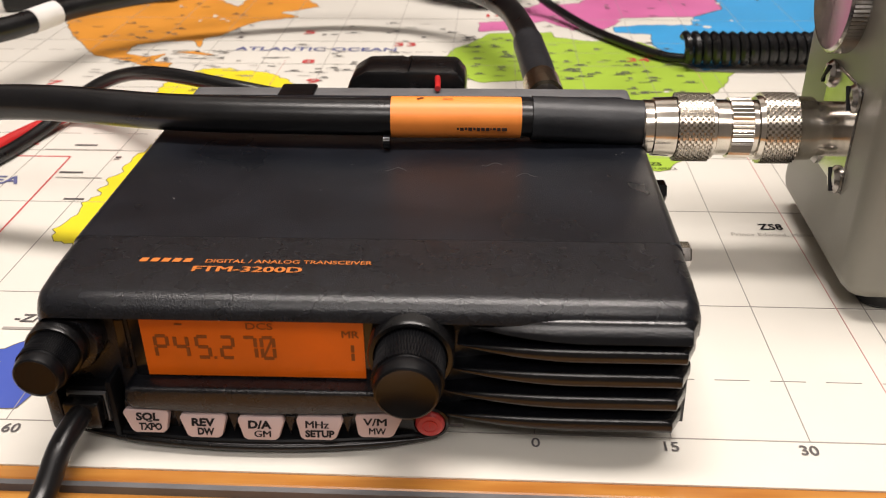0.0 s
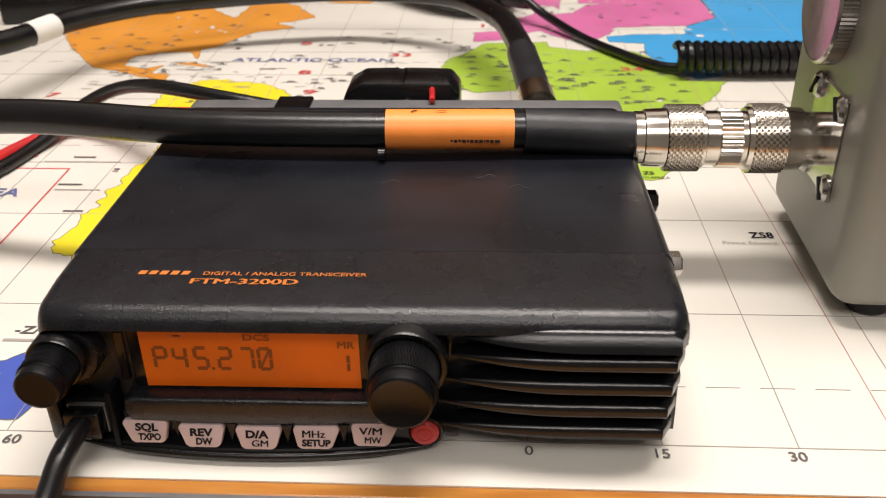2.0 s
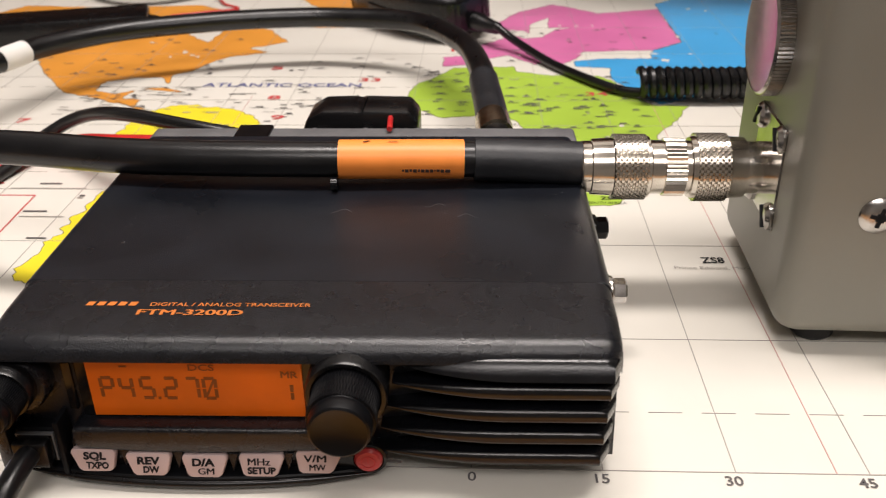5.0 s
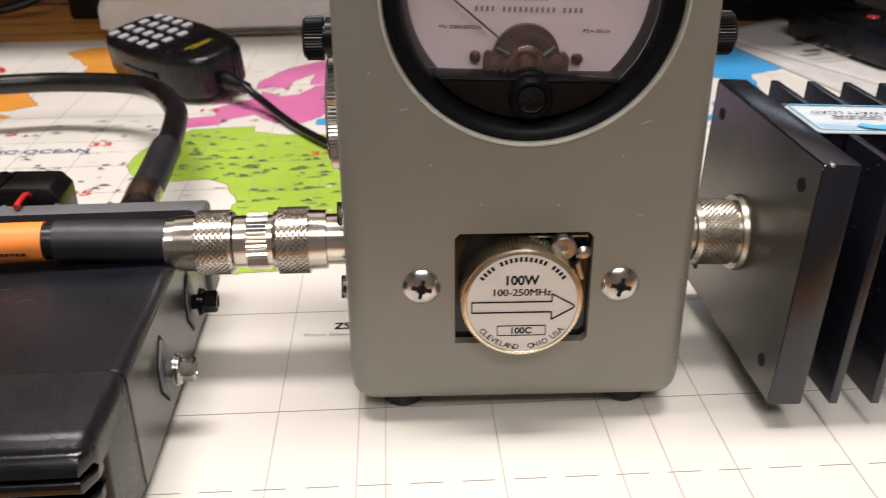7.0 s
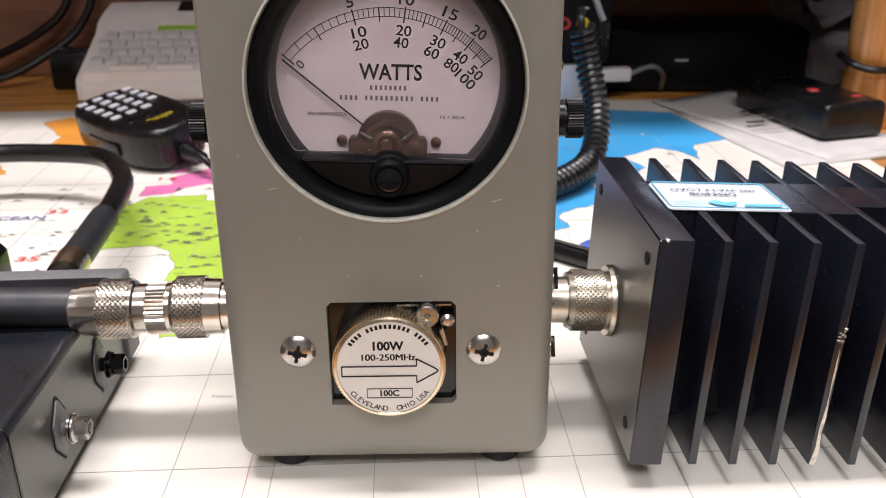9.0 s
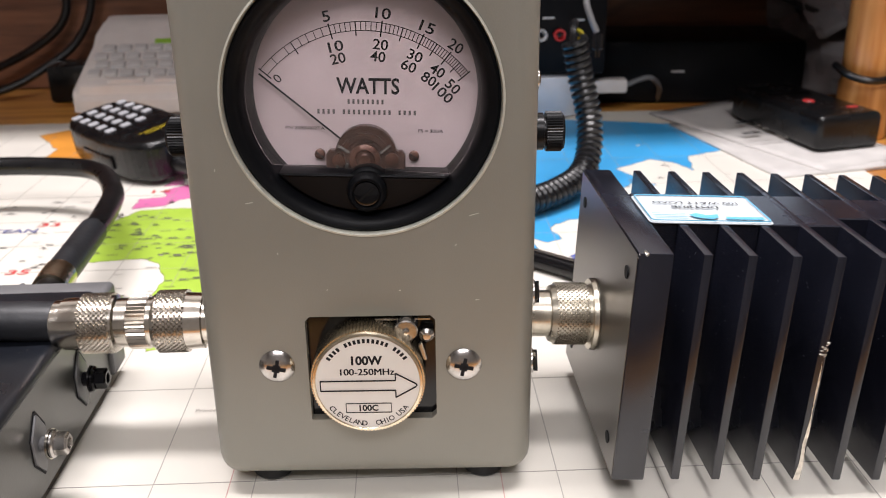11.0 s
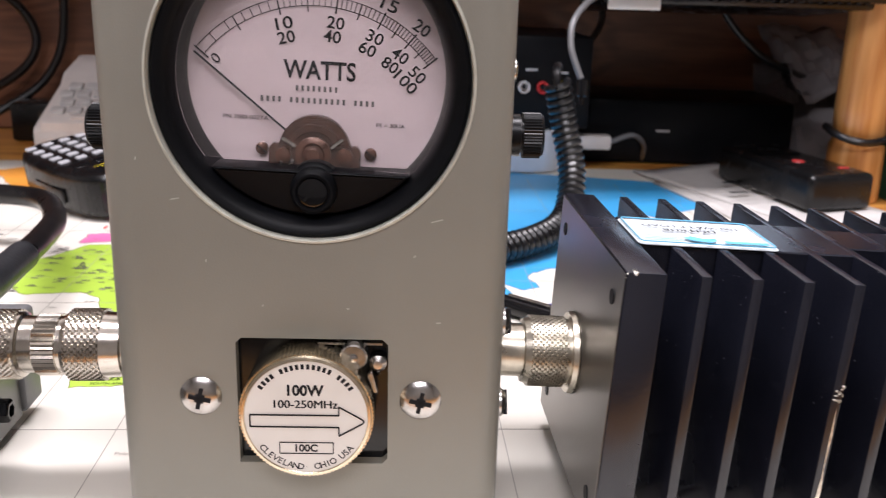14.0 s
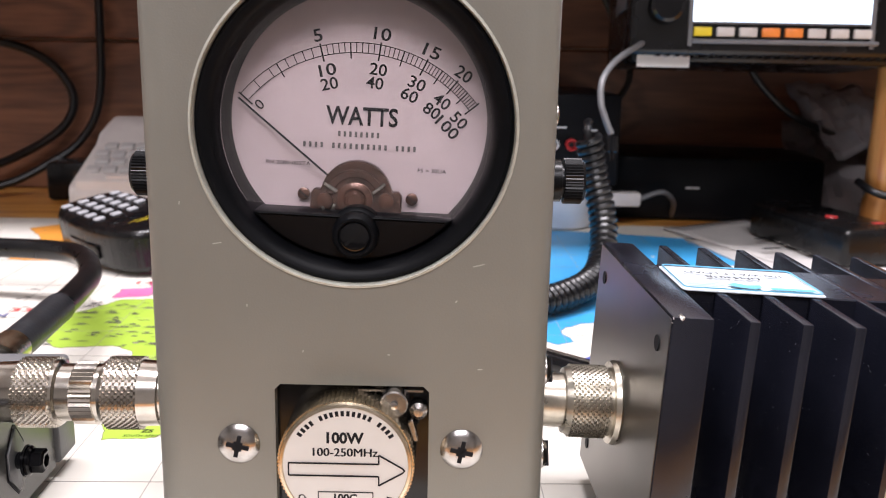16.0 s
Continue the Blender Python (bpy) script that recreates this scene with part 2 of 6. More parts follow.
CARPET = mat("grey_carpet", (0.11, 0.105, 0.10), 0.95, vary=0.2, scale=20, bump=1.0, grain=300)
CLEAR = glass("clear_meter_glass")


# ---- building blocks ----
def thing(name, m, label, category, group="", kind=""):
    ob = new(name)
    ob.empty_display_size = 0.01
    ob.matrix_world = m
    return tagged(ob, label, category, group, kind)


def part(name, bm, material, parent=None, label="", smooth=35):
    me = bpy.data.meshes.new(name)
    bmesh.ops.recalc_face_normals(bm, faces=bm.faces)
    bm.to_mesh(me)
    bm.free()
    me.materials.append(material)
    if smooth:
        me.shade_smooth()
        me.set_sharp_from_angle(angle=radians(smooth))
    ob = new(name, me)
    if parent:
        ob.parent = parent
    return tagged(ob, label)


def moved(bm, m):
    bmesh.ops.transform(bm, matrix=m, verts=bm.verts)
    return bm


def box(x0, x1, y0, y1, z0, z1, bevel=0.0, seg=2):
    bm = bmesh.new()
    bmesh.ops.create_cube(bm, size=1)
    for v in bm.verts:
        v.co = ((x0 + x1) / 2 + v.co.x * (x1 - x0), (y0 + y1) / 2 + v.co.y * (y1 - y0), (z0 + z1) / 2 + v.co.z * (z1 - z0))
    if bevel:
        bmesh.ops.bevel(bm, geom=bm.edges, offset=bevel, segments=seg, affect="EDGES", profile=0.5)
    return bm


def join(*bms):
    out = bmesh.new()
    for bm in bms:
        me = bpy.data.meshes.new("tmp")
        bm.to_mesh(me)
        bm.free()
        out.from_mesh(me)
        bpy.data.meshes.remove(me)
    return out


def lathe(profile, n=48, axis="y", ring=False):
    """Revolves (along, radius) pairs; closed with caps, or, as a ring, by joining its last pair to its first."""
    bm = bmesh.new()
    rings = []
    for a, r in profile:
        rings.append([bm.verts.new((r * math.cos(2 * math.pi * k / n), a, r * math.sin(2 * math.pi * k / n))) for k in range(n)])
    for p, q in zip(rings, rings[1:]):
        for k in range(n):
            bm.faces.new((p[k], p[(k + 1) % n], q[(k + 1) % n], q[k]))
    if ring:
        for k in range(n):
            bm.faces.new((rings[-1][k], rings[-1][(k + 1) % n], rings[0][(k + 1) % n], rings[0][k]))
    else:
        bm.faces.new(rings[0][::-1])
        bm.faces.new(rings[-1])
    bmesh.ops.remove_doubles(bm, verts=bm.verts, dist=1e-6)
    if axis == "x":
        moved(bm, Matrix.Rotation(radians(-90), 4, "Z"))
    if axis == "z":
        moved(bm, Matrix.Rotation(radians(90), 4, "X"))
    return bm


def knurl(a0, a1, r, n=36, rows=10, depth=0.0004, axis="y", straight=False):
    """A knurled sleeve: crossed diamonds, or straight flutes. n: diamonds round it."""
    bm = bmesh.new()
    rings = []
    per = 2 if straight else 4
    rows = 1 if straight else max(8, round((a1 - a0) / (2 * math.pi * r / n) * 4))
    for j in range(rows + 1):
        ring = []
        for k in range(per * n):
            if straight:
                up = k % 2
            else:
                p, q = (k + j) % 4, (k - j) % 4
                up = min(min(p, 4 - p), min(q, 4 - q)) if min(p, 4 - p) * min(q, 4 - q) else 0
                up = 1.0 if up >= 1 else 0.0
                up = up * (1.3 if p == 2 and q == 2 else 0.9)
            rr = r - depth + 2 * depth * up
            w = 2 * math.pi * k / (per * n)
            ring.append(bm.verts.new((rr * math.cos(w), a0 + (a1 - a0) * j / rows, rr * math.sin(w))))
        rings.append(ring)
    m = per * n
    for p, q in zip(rings, rings[1:]):
        for k in range(m):
            bm.faces.new((p[k], p[(k + 1) % m], q[(k + 1) % m], q[k]))
    bm.faces.new(rings[0][::-1])
    bm.faces.new(rings[-1])
    if axis == "x":
        moved(bm, Matrix.Rotation(radians(-90), 4, "Z"))
    return bm


def spline(points, steps=10):
    pts = [Vector(p) for p in points]
    pts = [2 * pts[0] - pts[1]] + pts + [2 * pts[-1] - pts[-2]]
    out = []
    for i in range(1, len(pts) - 2):
        p0, p1, p2, p3 = pts[i - 1:i + 3]
        for k in range(steps):
            t = k / steps
            out.append(0.5 * (2 * p1 + (p2 - p0) * t + (2 * p0 - 5 * p1 + 4 * p2 - p3) * t * t + (3 * p1 - p0 - 3 * p2 + p3) * t ** 3))
    out.append(pts[-2])
    return out


def tube(path, r, n=12):
    bm = bmesh.new()
    rings = []
    side = None
    for i, p in enumerate(path):
        d = (path[min(i + 1, len(path) - 1)] - path[max(i - 1, 0)]).normalized()
        if side is None:
            side = d.orthogonal().normalized()
        side = (side - d * side.dot(d)).normalized()
        up = d.cross(side)
        rr = r(i / (len(path) - 1)) if callable(r) else r
        rings.append([bm.verts.new(p + side * rr * math.cos(2 * math.pi * k / n) + up * rr * math.sin(2 * math.pi * k / n)) for k in range(n)])
    for p, q in zip(rings, rings[1:]):
        for k in range(n):
            bm.faces.new((p[k], p[(k + 1) % n], q[(k + 1) % n], q[k]))
    bm.faces.new(rings[0][::-1])
    bm.faces.new(rings[-1])
    return bm


def helix(path, radius, pitch, per=14):
    """Points of a coil wound round a path."""
    dist = [0.0]
    for a, b in zip(path, path[1:]):
        dist.append(dist[-1] + (b - a).length)
    out, side, i = [], None, 0
    for k in range(int(dist[-1] / pitch * per)):
        s = k * pitch / per
        while i < len(path) - 2 and dist[i + 1] < s:
            i += 1
        d = (path[i + 1] - path[i]).normalized()
        if side is None:
            side = d.orthogonal().normalized()
        side = (side - d * side.dot(d)).normalized()
        w = 2 * math.pi * k / per
        out.append(path[i] + d * (s - dist[i]) + radius * (math.cos(w) * side + math.sin(w) * d.cross(side)))
    return out


def prism(outline, depth, bevel=0.0, seg=2):
    """An outline of (x, z) pairs, drawn out along y from 0 to depth."""
    bm = bmesh.new()
    f = bm.faces.new([bm.verts.new((x, 0, z)) for x, z in outline])
    g = bmesh.ops.extrude_face_region(bm, geom=[f])
    for v in g["geom"]:
        if isinstance(v, bmesh.types.BMVert):
            v.co.y += depth
    if bevel:
        bmesh.ops.recalc_face_normals(bm, faces=bm.faces)
        bmesh.ops.bevel(bm, geom=bm.edges, offset=bevel, segments=seg, affect="EDGES", profile=0.5)
    return bm


def round_rect(x0, x1, z0, z1, r, n=6):
    out = []
    for cx, cz, a in ((x1 - r, z1 - r, 0), (x0 + r, z1 - r, 90), (x0 + r, z0 + r, 180), (x1 - r, z0 + r, 270)):
        for k in range(n + 1):
            w = radians(a + 90 * k / n)
            out.append((cx + r * math.cos(w), cz + r * math.sin(w)))
    return out


def circle(r, n=48, cx=0.0, cz=0.0):
    return [(cx + r * math.cos(2 * math.pi * k / n), cz + r * math.sin(2 * math.pi * k / n)) for k in range(n)]


def cut(ob, cutters):
    """Takes the bodies of the bmeshes out of ob's mesh."""
    for bm in cutters:
        me = bpy.data.meshes.new("cutter")
        bmesh.ops.recalc_face_normals(bm, faces=bm.faces)
        bm.to_mesh(me)
        bm.free()
        c = new("cutter", me)
        c.parent = ob.parent
        mod = ob.modifiers.new("cut", "BOOLEAN")
        mod.object, mod.operation, mod.solver = c, "DIFFERENCE", "EXACT"
        dg = bpy.context.evaluated_depsgraph_get()
        dg.update()
        done = bpy.data.meshes.new_from_object(ob.evaluated_get(dg))
        ob.modifiers.clear()
        ob.data = done
        bpy.data.objects.remove(c)
    done.shade_smooth()
    done.set_sharp_from_angle(angle=radians(35))
    return ob


FLAT = Matrix.Identity(4)                     # lettering that lies, read from the front
STAND = Matrix.Rotation(radians(90), 4, "X")  # lettering that stands, read from the front


def letters(s, height, place, material, parent, width=0.0, bold=0.0, turn=0.0, stand=False, flip=False, tilt=0.0, name="lettering"):
    """Raised print. height: of the capitals; width: of the whole line, if known; place: its middle."""
    cu = bpy.data.curves.new(name, "FONT")
    thick = 0.06 if "M" in s and bold else 0.0
    bold = 0.0 if "M" in s else bold
    cu.body, cu.size, cu.extrude, cu.offset, cu.resolution_u = s, 1.0, 0.0, bold, 3
    tmp = bpy.data.objects.new(name, cu)
    me = bpy.data.meshes.new_from_object(tmp)
    bpy.data.objects.remove(tmp)
    if thick:
        bm = bmesh.new()
        bm.from_mesh(me)
        twin = bm.copy()
        for v in twin.verts:
            v.co += Vector((thick, thick * 0.3, 0.00002))
        spare_mesh = bpy.data.meshes.new(name)
        twin.to_mesh(spare_mesh)
        bm.from_mesh(spare_mesh)
        bm.to_mesh(me)
        bpy.data.meshes.remove(spare_mesh)
    co = np.array([v.co for v in me.vertices])
    lo, hi = co.min(0), co.max(0)
    k = height / 0.69 if height else width / (hi[0] - lo[0])
    kx = width / (hi[0] - lo[0]) if width else k
    mid = (lo + hi) / 2
    m = Matrix.Translation(place) @ (Matrix.Rotation(radians(90 + tilt), 4, "X") if stand else FLAT) @ Matrix.Rotation(radians(turn + (180 if flip else 0)), 4, "Z") @ Matrix.Diagonal((kx, k, 1, 1)) @ Matrix.Translation((-mid[0], -mid[1], 0))
    me.transform(m)
    me.materials.clear()
    me.materials.append(material)
    ob = new(name, me)
    ob.parent = parent
    return ob


def bar(w, h, place, material, parent, turn=0.0, stand=False, name="print_bar"):
    """Print that cannot be read, as a plain bar."""
    bm = bmesh.new()
    bm.faces.new([bm.verts.new((x * w / 2, y * h / 2, 0)) for x, y in ((-1, -1), (1, -1), (1, 1), (-1, 1))])
    moved(bm, Matrix.Translation(place) @ (STAND if stand else FLAT) @ Matrix.Rotation(radians(turn), 4, "Z"))
    return part(name, bm, material, parent, smooth=0)

# ---- the room, unseen; its colours are set for what gloss reflects ----
def slab(name, x0, x1, y0, y1, z0, z1, material, label, category):
    return tagged(part(name, box(x0, x1, y0, y1, z0, z1), material, smooth=0), label, category, kind="structure")


slab("floor", -2.0, 2.4, -2.2, 0.9, -0.80, -0.75, CARPET, "grey carpeted floor of the room", "floor")
slab("ceiling", -2.0, 2.4, -2.2, 0.9, 1.70, 1.75, CEILPAINT, "plain white ceiling of the room", "ceiling")
slab("wall_south", -2.0, 2.4, -2.25, -2.2, -0.75, 1.70, WALLPAINT, "plain cream wall behind the desk user", "wall")
slab("wall_west", -2.05, -2.0, -2.2, 0.9, -0.75, 1.70, WALLPAINT, "plain cream side wall of the room", "wall")
slab("wall_east", 2.4, 2.45, -2.2, 0.9, -0.75, 1.70, WALLPAINT, "plain cream side wall of the room", "wall")
slab("wall_north", -2.0, 2.4, 0.9, 0.95, -0.75, 1.70, WALLPAINT, "plain cream wall behind the desk hutch", "wall")

desk = thing("desk", pose(0, 0, 0), "varnished knotty pine desk with a dark stained hutch", "desk")
part("desk_top", box(-0.75, 0.95, -0.0195, 0.80, -0.030, -0.0006, 0.0004, 1), PINE, desk, "glossy orange-brown pine boards with knots")
part("edge_strip", box(-0.75, 0.95, -0.0212, -0.0196, -0.029, -0.0008), GREYCAST, desk, "thin pale grey joint strip")
part("front_rail", box(-0.75, 0.95, -0.075, -0.0213, -0.034, -0.0012, 0.003, 3), PINE, desk, "rounded pine front edge")
for x in (-0.70, 0.88):
    part("leg", box(x, x + 0.05, -0.06, 0.78, -0.75, -0.031, 0.003), PINE_Z, desk)
for k in range(4):
    part("back_board", box(-0.75, 0.95, 0.76, 0.775, -0.0005 + k * 0.15, 0.148 + k * 0.15, 0.002, 1), DARKWOOD, desk, "dark brown stained wooden back board")
# shelf is out of view; its two depths are set to shade the hutch
part("shelf", box(-0.75, 0.0995, 0.475, 0.758, 0.285, 0.305, 0.002, 1), DARKWOOD, desk, "dark stained hutch shelf, unseen, sized to shade the back")
part("shelf", box(0.10, 0.95, 0.425, 0.758, 0.285, 0.305, 0.002, 1), DARKWOOD, desk, "dark stained hutch shelf, unseen, sized to shade the back")
for x in (-0.75, 0.93):
    part("side_panel", box(x, x + 0.02, 0.46, 0.758, 0.0, 0.284, 0.002, 1), DARKWOOD, desk)

# ---- the world map that covers the desk ----
world_map = thing("world_map", pose(0, 0, 0), "large laminated coloured world map lying flat over the desk", "map")
part("sheet", box(-0.44, 0.477, -0.0155, 0.600, -0.0005, 0.0), PAPER, world_map, "off-white paper sea area", smooth=0)


def sea(lon, lat):
    m = math.log(math.tan(math.pi / 4 + radians(lat) / 2))
    return lon * 0.00224, 0.255 + 0.1465 * m


def land(name, coast, material, z=0.00012, rough=0.0016):
    """A country mass with a ragged coast."""
    pts = [Vector((*sea(a, b), 0)) for a, b in coast]
    ring = []
    for p, q in zip(pts, pts[1:] + pts[:1]):
        d = q - p
        steps = max(2, int(d.length / 0.0022))
        for k in range(steps):
            c = p + d * k / steps
            nrm = Vector((-d.y, d.x, 0)).normalized()
            c = c + nrm * (rough * (noise.noise(c * 140) + 0.5 * noise.noise(c * 420)) if k else 0)
            ring.append(c)
    bm = bmesh.new()
    bm.faces.new([bm.verts.new((c.x, c.y, z)) for c in ring])
    bmesh.ops.triangulate(bm, faces=bm.faces)
    mass = part(name, bm, material, world_map, smooth=0)
    bm = bmesh.new()
    for p, q in zip(ring, ring[1:] + ring[:1]):
        if (q - p).length > 1e-6:
            w = Vector((p.y - q.y, q.x - p.x, 0)).normalized() * 0.00016
            bm.faces.new([bm.verts.new((c.x, c.y, z + 0.00003)) for c in (p - w, q - w, q + w, p + w)])
    part("coast_line", bm, COAST, mass, "thin dark coast line", smooth=0)
    return mass


land("north_america", [(-166, 64), (-156, 71), (-128, 70), (-95, 71), (-82, 68), (-94, 60), (-88, 56), (-80, 52), (-78, 61), (-72, 61), (-64, 59), (-56, 52), (-66, 48.5), (-60, 46), (-70, 43), (-74, 39),
                       (-76, 35), (-81, 31), (-80, 25.5), (-83, 29.5), (-90, 29.5), (-97, 27), (-97, 21), (-91, 18.5), (-87, 21), (-88, 16), (-83, 15), (-83, 10), (-78, 8.5), (-86, 12), (-95, 16), (-105, 20),
                       (-112, 28), (-117, 32.5), (-124, 41), (-124, 48), (-132, 56), (-150, 60)], ORANGE_LAND)
land("greenland", [(-55, 60.5), (-42, 60), (-38, 65), (-22, 70), (-20, 76), (-60, 77), (-68, 75.5), (-54, 70)], ORANGE_LAND)
land("south_america", [(-78, 8), (-72, 12), (-62, 10.5), (-52, 5), (-50, 0), (-44, -2.5), (-35, -6), (-39, -14), (-41, -22), (-48, -26), (-54, -34), (-58, -38), (-65, -43), (-68, -50), (-67, -55),
                       (-75, -52), (-74, -44), (-73, -36), (-70, -20), (-76, -14), (-81, -5), (-80, 1)], YELLOW_LAND, rough=0.0038)
land("cuba", [(-85, 22), (-80, 23), (-74, 20), (-78, 20.5)], ORANGE_LAND, rough=0.0006)
land("africa", [(-17, 15), (-16, 24), (-10, 31), (-6, 36), (10, 37), (11, 33.5), (20, 31), (32, 31), (35, 28), (37, 20), (43, 12), (51, 12), (46, 3), (40, -5), (40, -15), (35, -20), (33, -27), (27, -34),
                (18, -35), (12, -17), (13, -6), (9, 3), (4, 6), (-8, 4.5), (-14, 9)], GREEN_LAND)
land("madagascar", [(44, -24), (47, -25), (50, -15), (44, -17)], GREEN_LAND, rough=0.0008)
land("europe", [(-9, 37), (-9, 43), (-2, 44), (-4, 48), (2, 51), (8, 54), (8, 57), (11, 56), (14, 54), (20, 55), (24, 59), (30, 60), (22, 60), (23, 65), (17, 62), (16, 57), (11, 59), (6, 58), (6, 62),
                (14, 68), (26, 71), (40, 67), (60, 69), (60, 52), (50, 47), (40, 47), (30, 46), (28, 42), (23, 38), (20, 40), (14, 45), (18, 40), (16, 38), (9, 44), (3, 42), (0, 38.5)], PINK_LAND)
land("britain", [(-5, 50), (1, 51), (0, 53), (-3, 58.5), (-6, 57), (-3, 54)], PINK_LAND, rough=0.0008)
land("ireland", [(-10, 52), (-6, 52.5), (-6, 55), (-9, 54.5)], PINK_LAND, rough=0.0008)
land("iceland", [(-23, 64), (-15, 64.5), (-15, 66.3), (-23, 66)], PINK_LAND, rough=0.0008)
land("asia", [(27, 37), (27, 40.5), (36, 42), (48, 42), (50, 47), (60, 52), (60, 71), (75, 75), (100, 78), (140, 76.5), (180, 74), (178, 63), (163, 60), (160, 52), (156, 57), (150, 59), (136, 54), (141, 48),
              (135, 43), (128, 39), (127, 35), (121, 39), (122, 31), (119, 25), (109, 20.5), (107, 17), (109, 11), (105, 9), (100, 13), (103, 2), (98, 9), (97, 16), (91, 22), (86, 20), (80, 14), (77.5, 8),
              (73, 18), (67, 24.5), (57, 26), (49, 30), (58, 22), (52, 16), (44, 13), (39, 20), (35, 29), (36, 36)], BLUE_LAND)
land("japan", [(131, 32), (136, 34), (141, 36), (142, 43), (145, 44), (141, 45), (139, 38), (132, 35)], BLUE_LAND, rough=0.0008)
land("borneo", [(109, 1), (117, 7), (118, 0), (115, -4), (110, -3)], NAVY_LAND, rough=0.0008)
land("new_guinea", [(131, -1), (141, -3), (150, -10), (143, -8), (135, -5)], NAVY_LAND, rough=0.0008)
land("antarctic_peninsula", [(-95, -69.3), (-80, -66.5), (-68, -65.5), (-62, -63.2), (-54, -61.8), (-56, -64.5), (-59, -67.5), (-61, -69.4)], NAVY_LAND, rough=0.0007)

# graticule
for k in range(-13, 15):
    x = 0.0343 * k
    part("meridian", box(x - 0.00012, x + 0.00012, 0.0008, 0.555, 0.00004, 0.00018), LINE, world_map, smooth=0)
for x in (-0.125, 0.0945, 0.1865):
    part("red_date_line", box(x - 0.00012, x + 0.00012, 0.0008, 0.30, 0.00004, 0.00019), FAINTRED, world_map, smooth=0)
for lat in (-60, -45, -30, -15, 0, 15, 30, 45, 60):
    y = sea(0, lat)[1]
    part("parallel", box(-0.43, 0.468, y - 0.00012, y + 0.00012, 0.00004, 0.00018), LINE, world_map, smooth=0)
part("border_line", box(-0.43, 0.468, 0.0005, 0.0008, 0.00004, 0.00018), LINE, world_map, smooth=0)
for lat in (-66.5, -23.4, 23.4, 66.5):
    y = sea(0, lat)[1]
    for k in range(58):
        x = -0.40 + k * 0.015
        part("dash", box(x, x + 0.0095, y - 0.0001, y + 0.0001, 0.00004, 0.0002), LINE, world_map, smooth=0)
part("red_frame_top", box(-0.34, -0.190, 0.1675, 0.1682, 0.00004, 0.0002), REDLINE, world_map, smooth=0)
bm = bmesh.new()
bm.faces.new([bm.verts.new((x, y, 0.0002)) for x, y in ((-0.1903, 0.168), (-0.1896, 0.168), (-0.1866, 0.062), (-0.1873, 0.062))])
part("red_frame_side", bm, REDLINE, world_map, smooth=0)

# lettering of the map
ZT = 0.0003
letters("ATLANTIC OCEAN", 0.0062, (-0.112, 0.320, ZT), BLUEINK, world_map, width=0.092, bold=0.02)
letters("INDIAN OCEAN", 0.0062, (0.176, 0.239, ZT), BLUEINK, world_map, width=0.082, bold=0.02)
letters("EA", 0.0070, (-0.206, 0.144, ZT), BLUEINK, world_map, bold=0.02)
for s, x, y in (("5", -0.121, 0.353), ("8", -0.112, 0.298), ("9", -0.104, 0.266), ("33", -0.062, 0.330), ("34", 0.067, 0.305), ("35", -0.052, 0.255), ("14", -0.010, 0.392), ("7", -0.237, 0.260), ("2", -0.213, 0.183), ("22", 0.186, 0.285), ("29", 0.24, 0.20)):
    letters(s, 0.0062, (x, y, ZT), REDLINE, world_map, width=0.0052 * len(s) + 0.002, bold=0.015)
for k in range(-8, 14):
    letters(str(abs(15 * k)), 0.0033, (sea(15 * k, 0)[0] + 0.0002, -0.0026, ZT), DIMINK, world_map, bold=0.012)
letters("ZS8", 0.0042, (0.088, 0.1145, ZT), INK, world_map, width=0.0085, bold=0.02)
letters("Prince Edward, Marion", 0.0022, (0.088, 0.1085, ZT), LINE, world_map, width=0.030)
letters("ZS", 0.0030, (0.0555, 0.1680, ZT), INK, world_map, bold=0.02)
letters("SOUTH AFRICA", 0.0022, (0.0555, 0.1635, ZT), INK, world_map, width=0.016)
letters("VK", 0.0042, (0.370, 0.0475, ZT), INK, world_map, bold=0.02)
letters("Macquarie", 0.0024, (0.374, 0.0425, ZT), LINE, world_map)
letters("-Z/CE", 0.0040, (-0.1490, 0.0470, ZT), DIMINK, world_map, width=0.0150, bold=0.015)
bar(0.016, 0.0012, (-0.1500, 0.0415, ZT), LINE, world_map)
for x, y, w, h in ((-0.188, 0.1800, 0.010, 0.0013), (-0.187, 0.1750, 0.034, 0.0007), (-0.183, 0.1520, 0.010, 0.0013), (-0.178, 0.1470, 0.019, 0.0007), (-0.172, 0.1280, 0.008, 0.0012)):
    bar(w, h, (x, y, ZT), DIMINK if h > 0.001 else LINE, world_map)
random.seed(8)
for k in range(44):
    x, y = random.uniform(-0.225, -0.125), random.uniform(0.262, 0.318)
    bar(random.uniform(0.003, 0.010), random.uniform(0.0006, 0.0012), (x, y, 0.00026 + k * 1e-6), LINE if k % 3 else DIMINK, world_map)
WATER = [(14, 58, 3.2), (20, 58, 3.0), (22, 63, 2.6), (4, 56, 3.2), (12, 44, 1.8), (18, 57, 2.2), (30, 45, 2.8), (38, 46, 2.0), (50, 45, 2.6), (52, 41, 2.4), (-84, 46, 2.2), (-87, 43, 2.0), (-81, 44, 1.8), (-79, 43, 1.4), (-97, 52, 1.8), (-110, 61, 1.9), (-120, 65, 2.0),
         (-85, 58, 4.2), (-68, 62, 2.4), (33, 0, 1.5), (29, -6, 1.2), (34, -12, 1.1), (106, 53, 1.5), (60, 45, 1.5), (36, 61, 1.6), (31, 61, 1.5), (26, 61, 1.4), (70, 69, 2.2), (75, 68, 1.8), (150, 66, 1.6)]
random.seed(21)
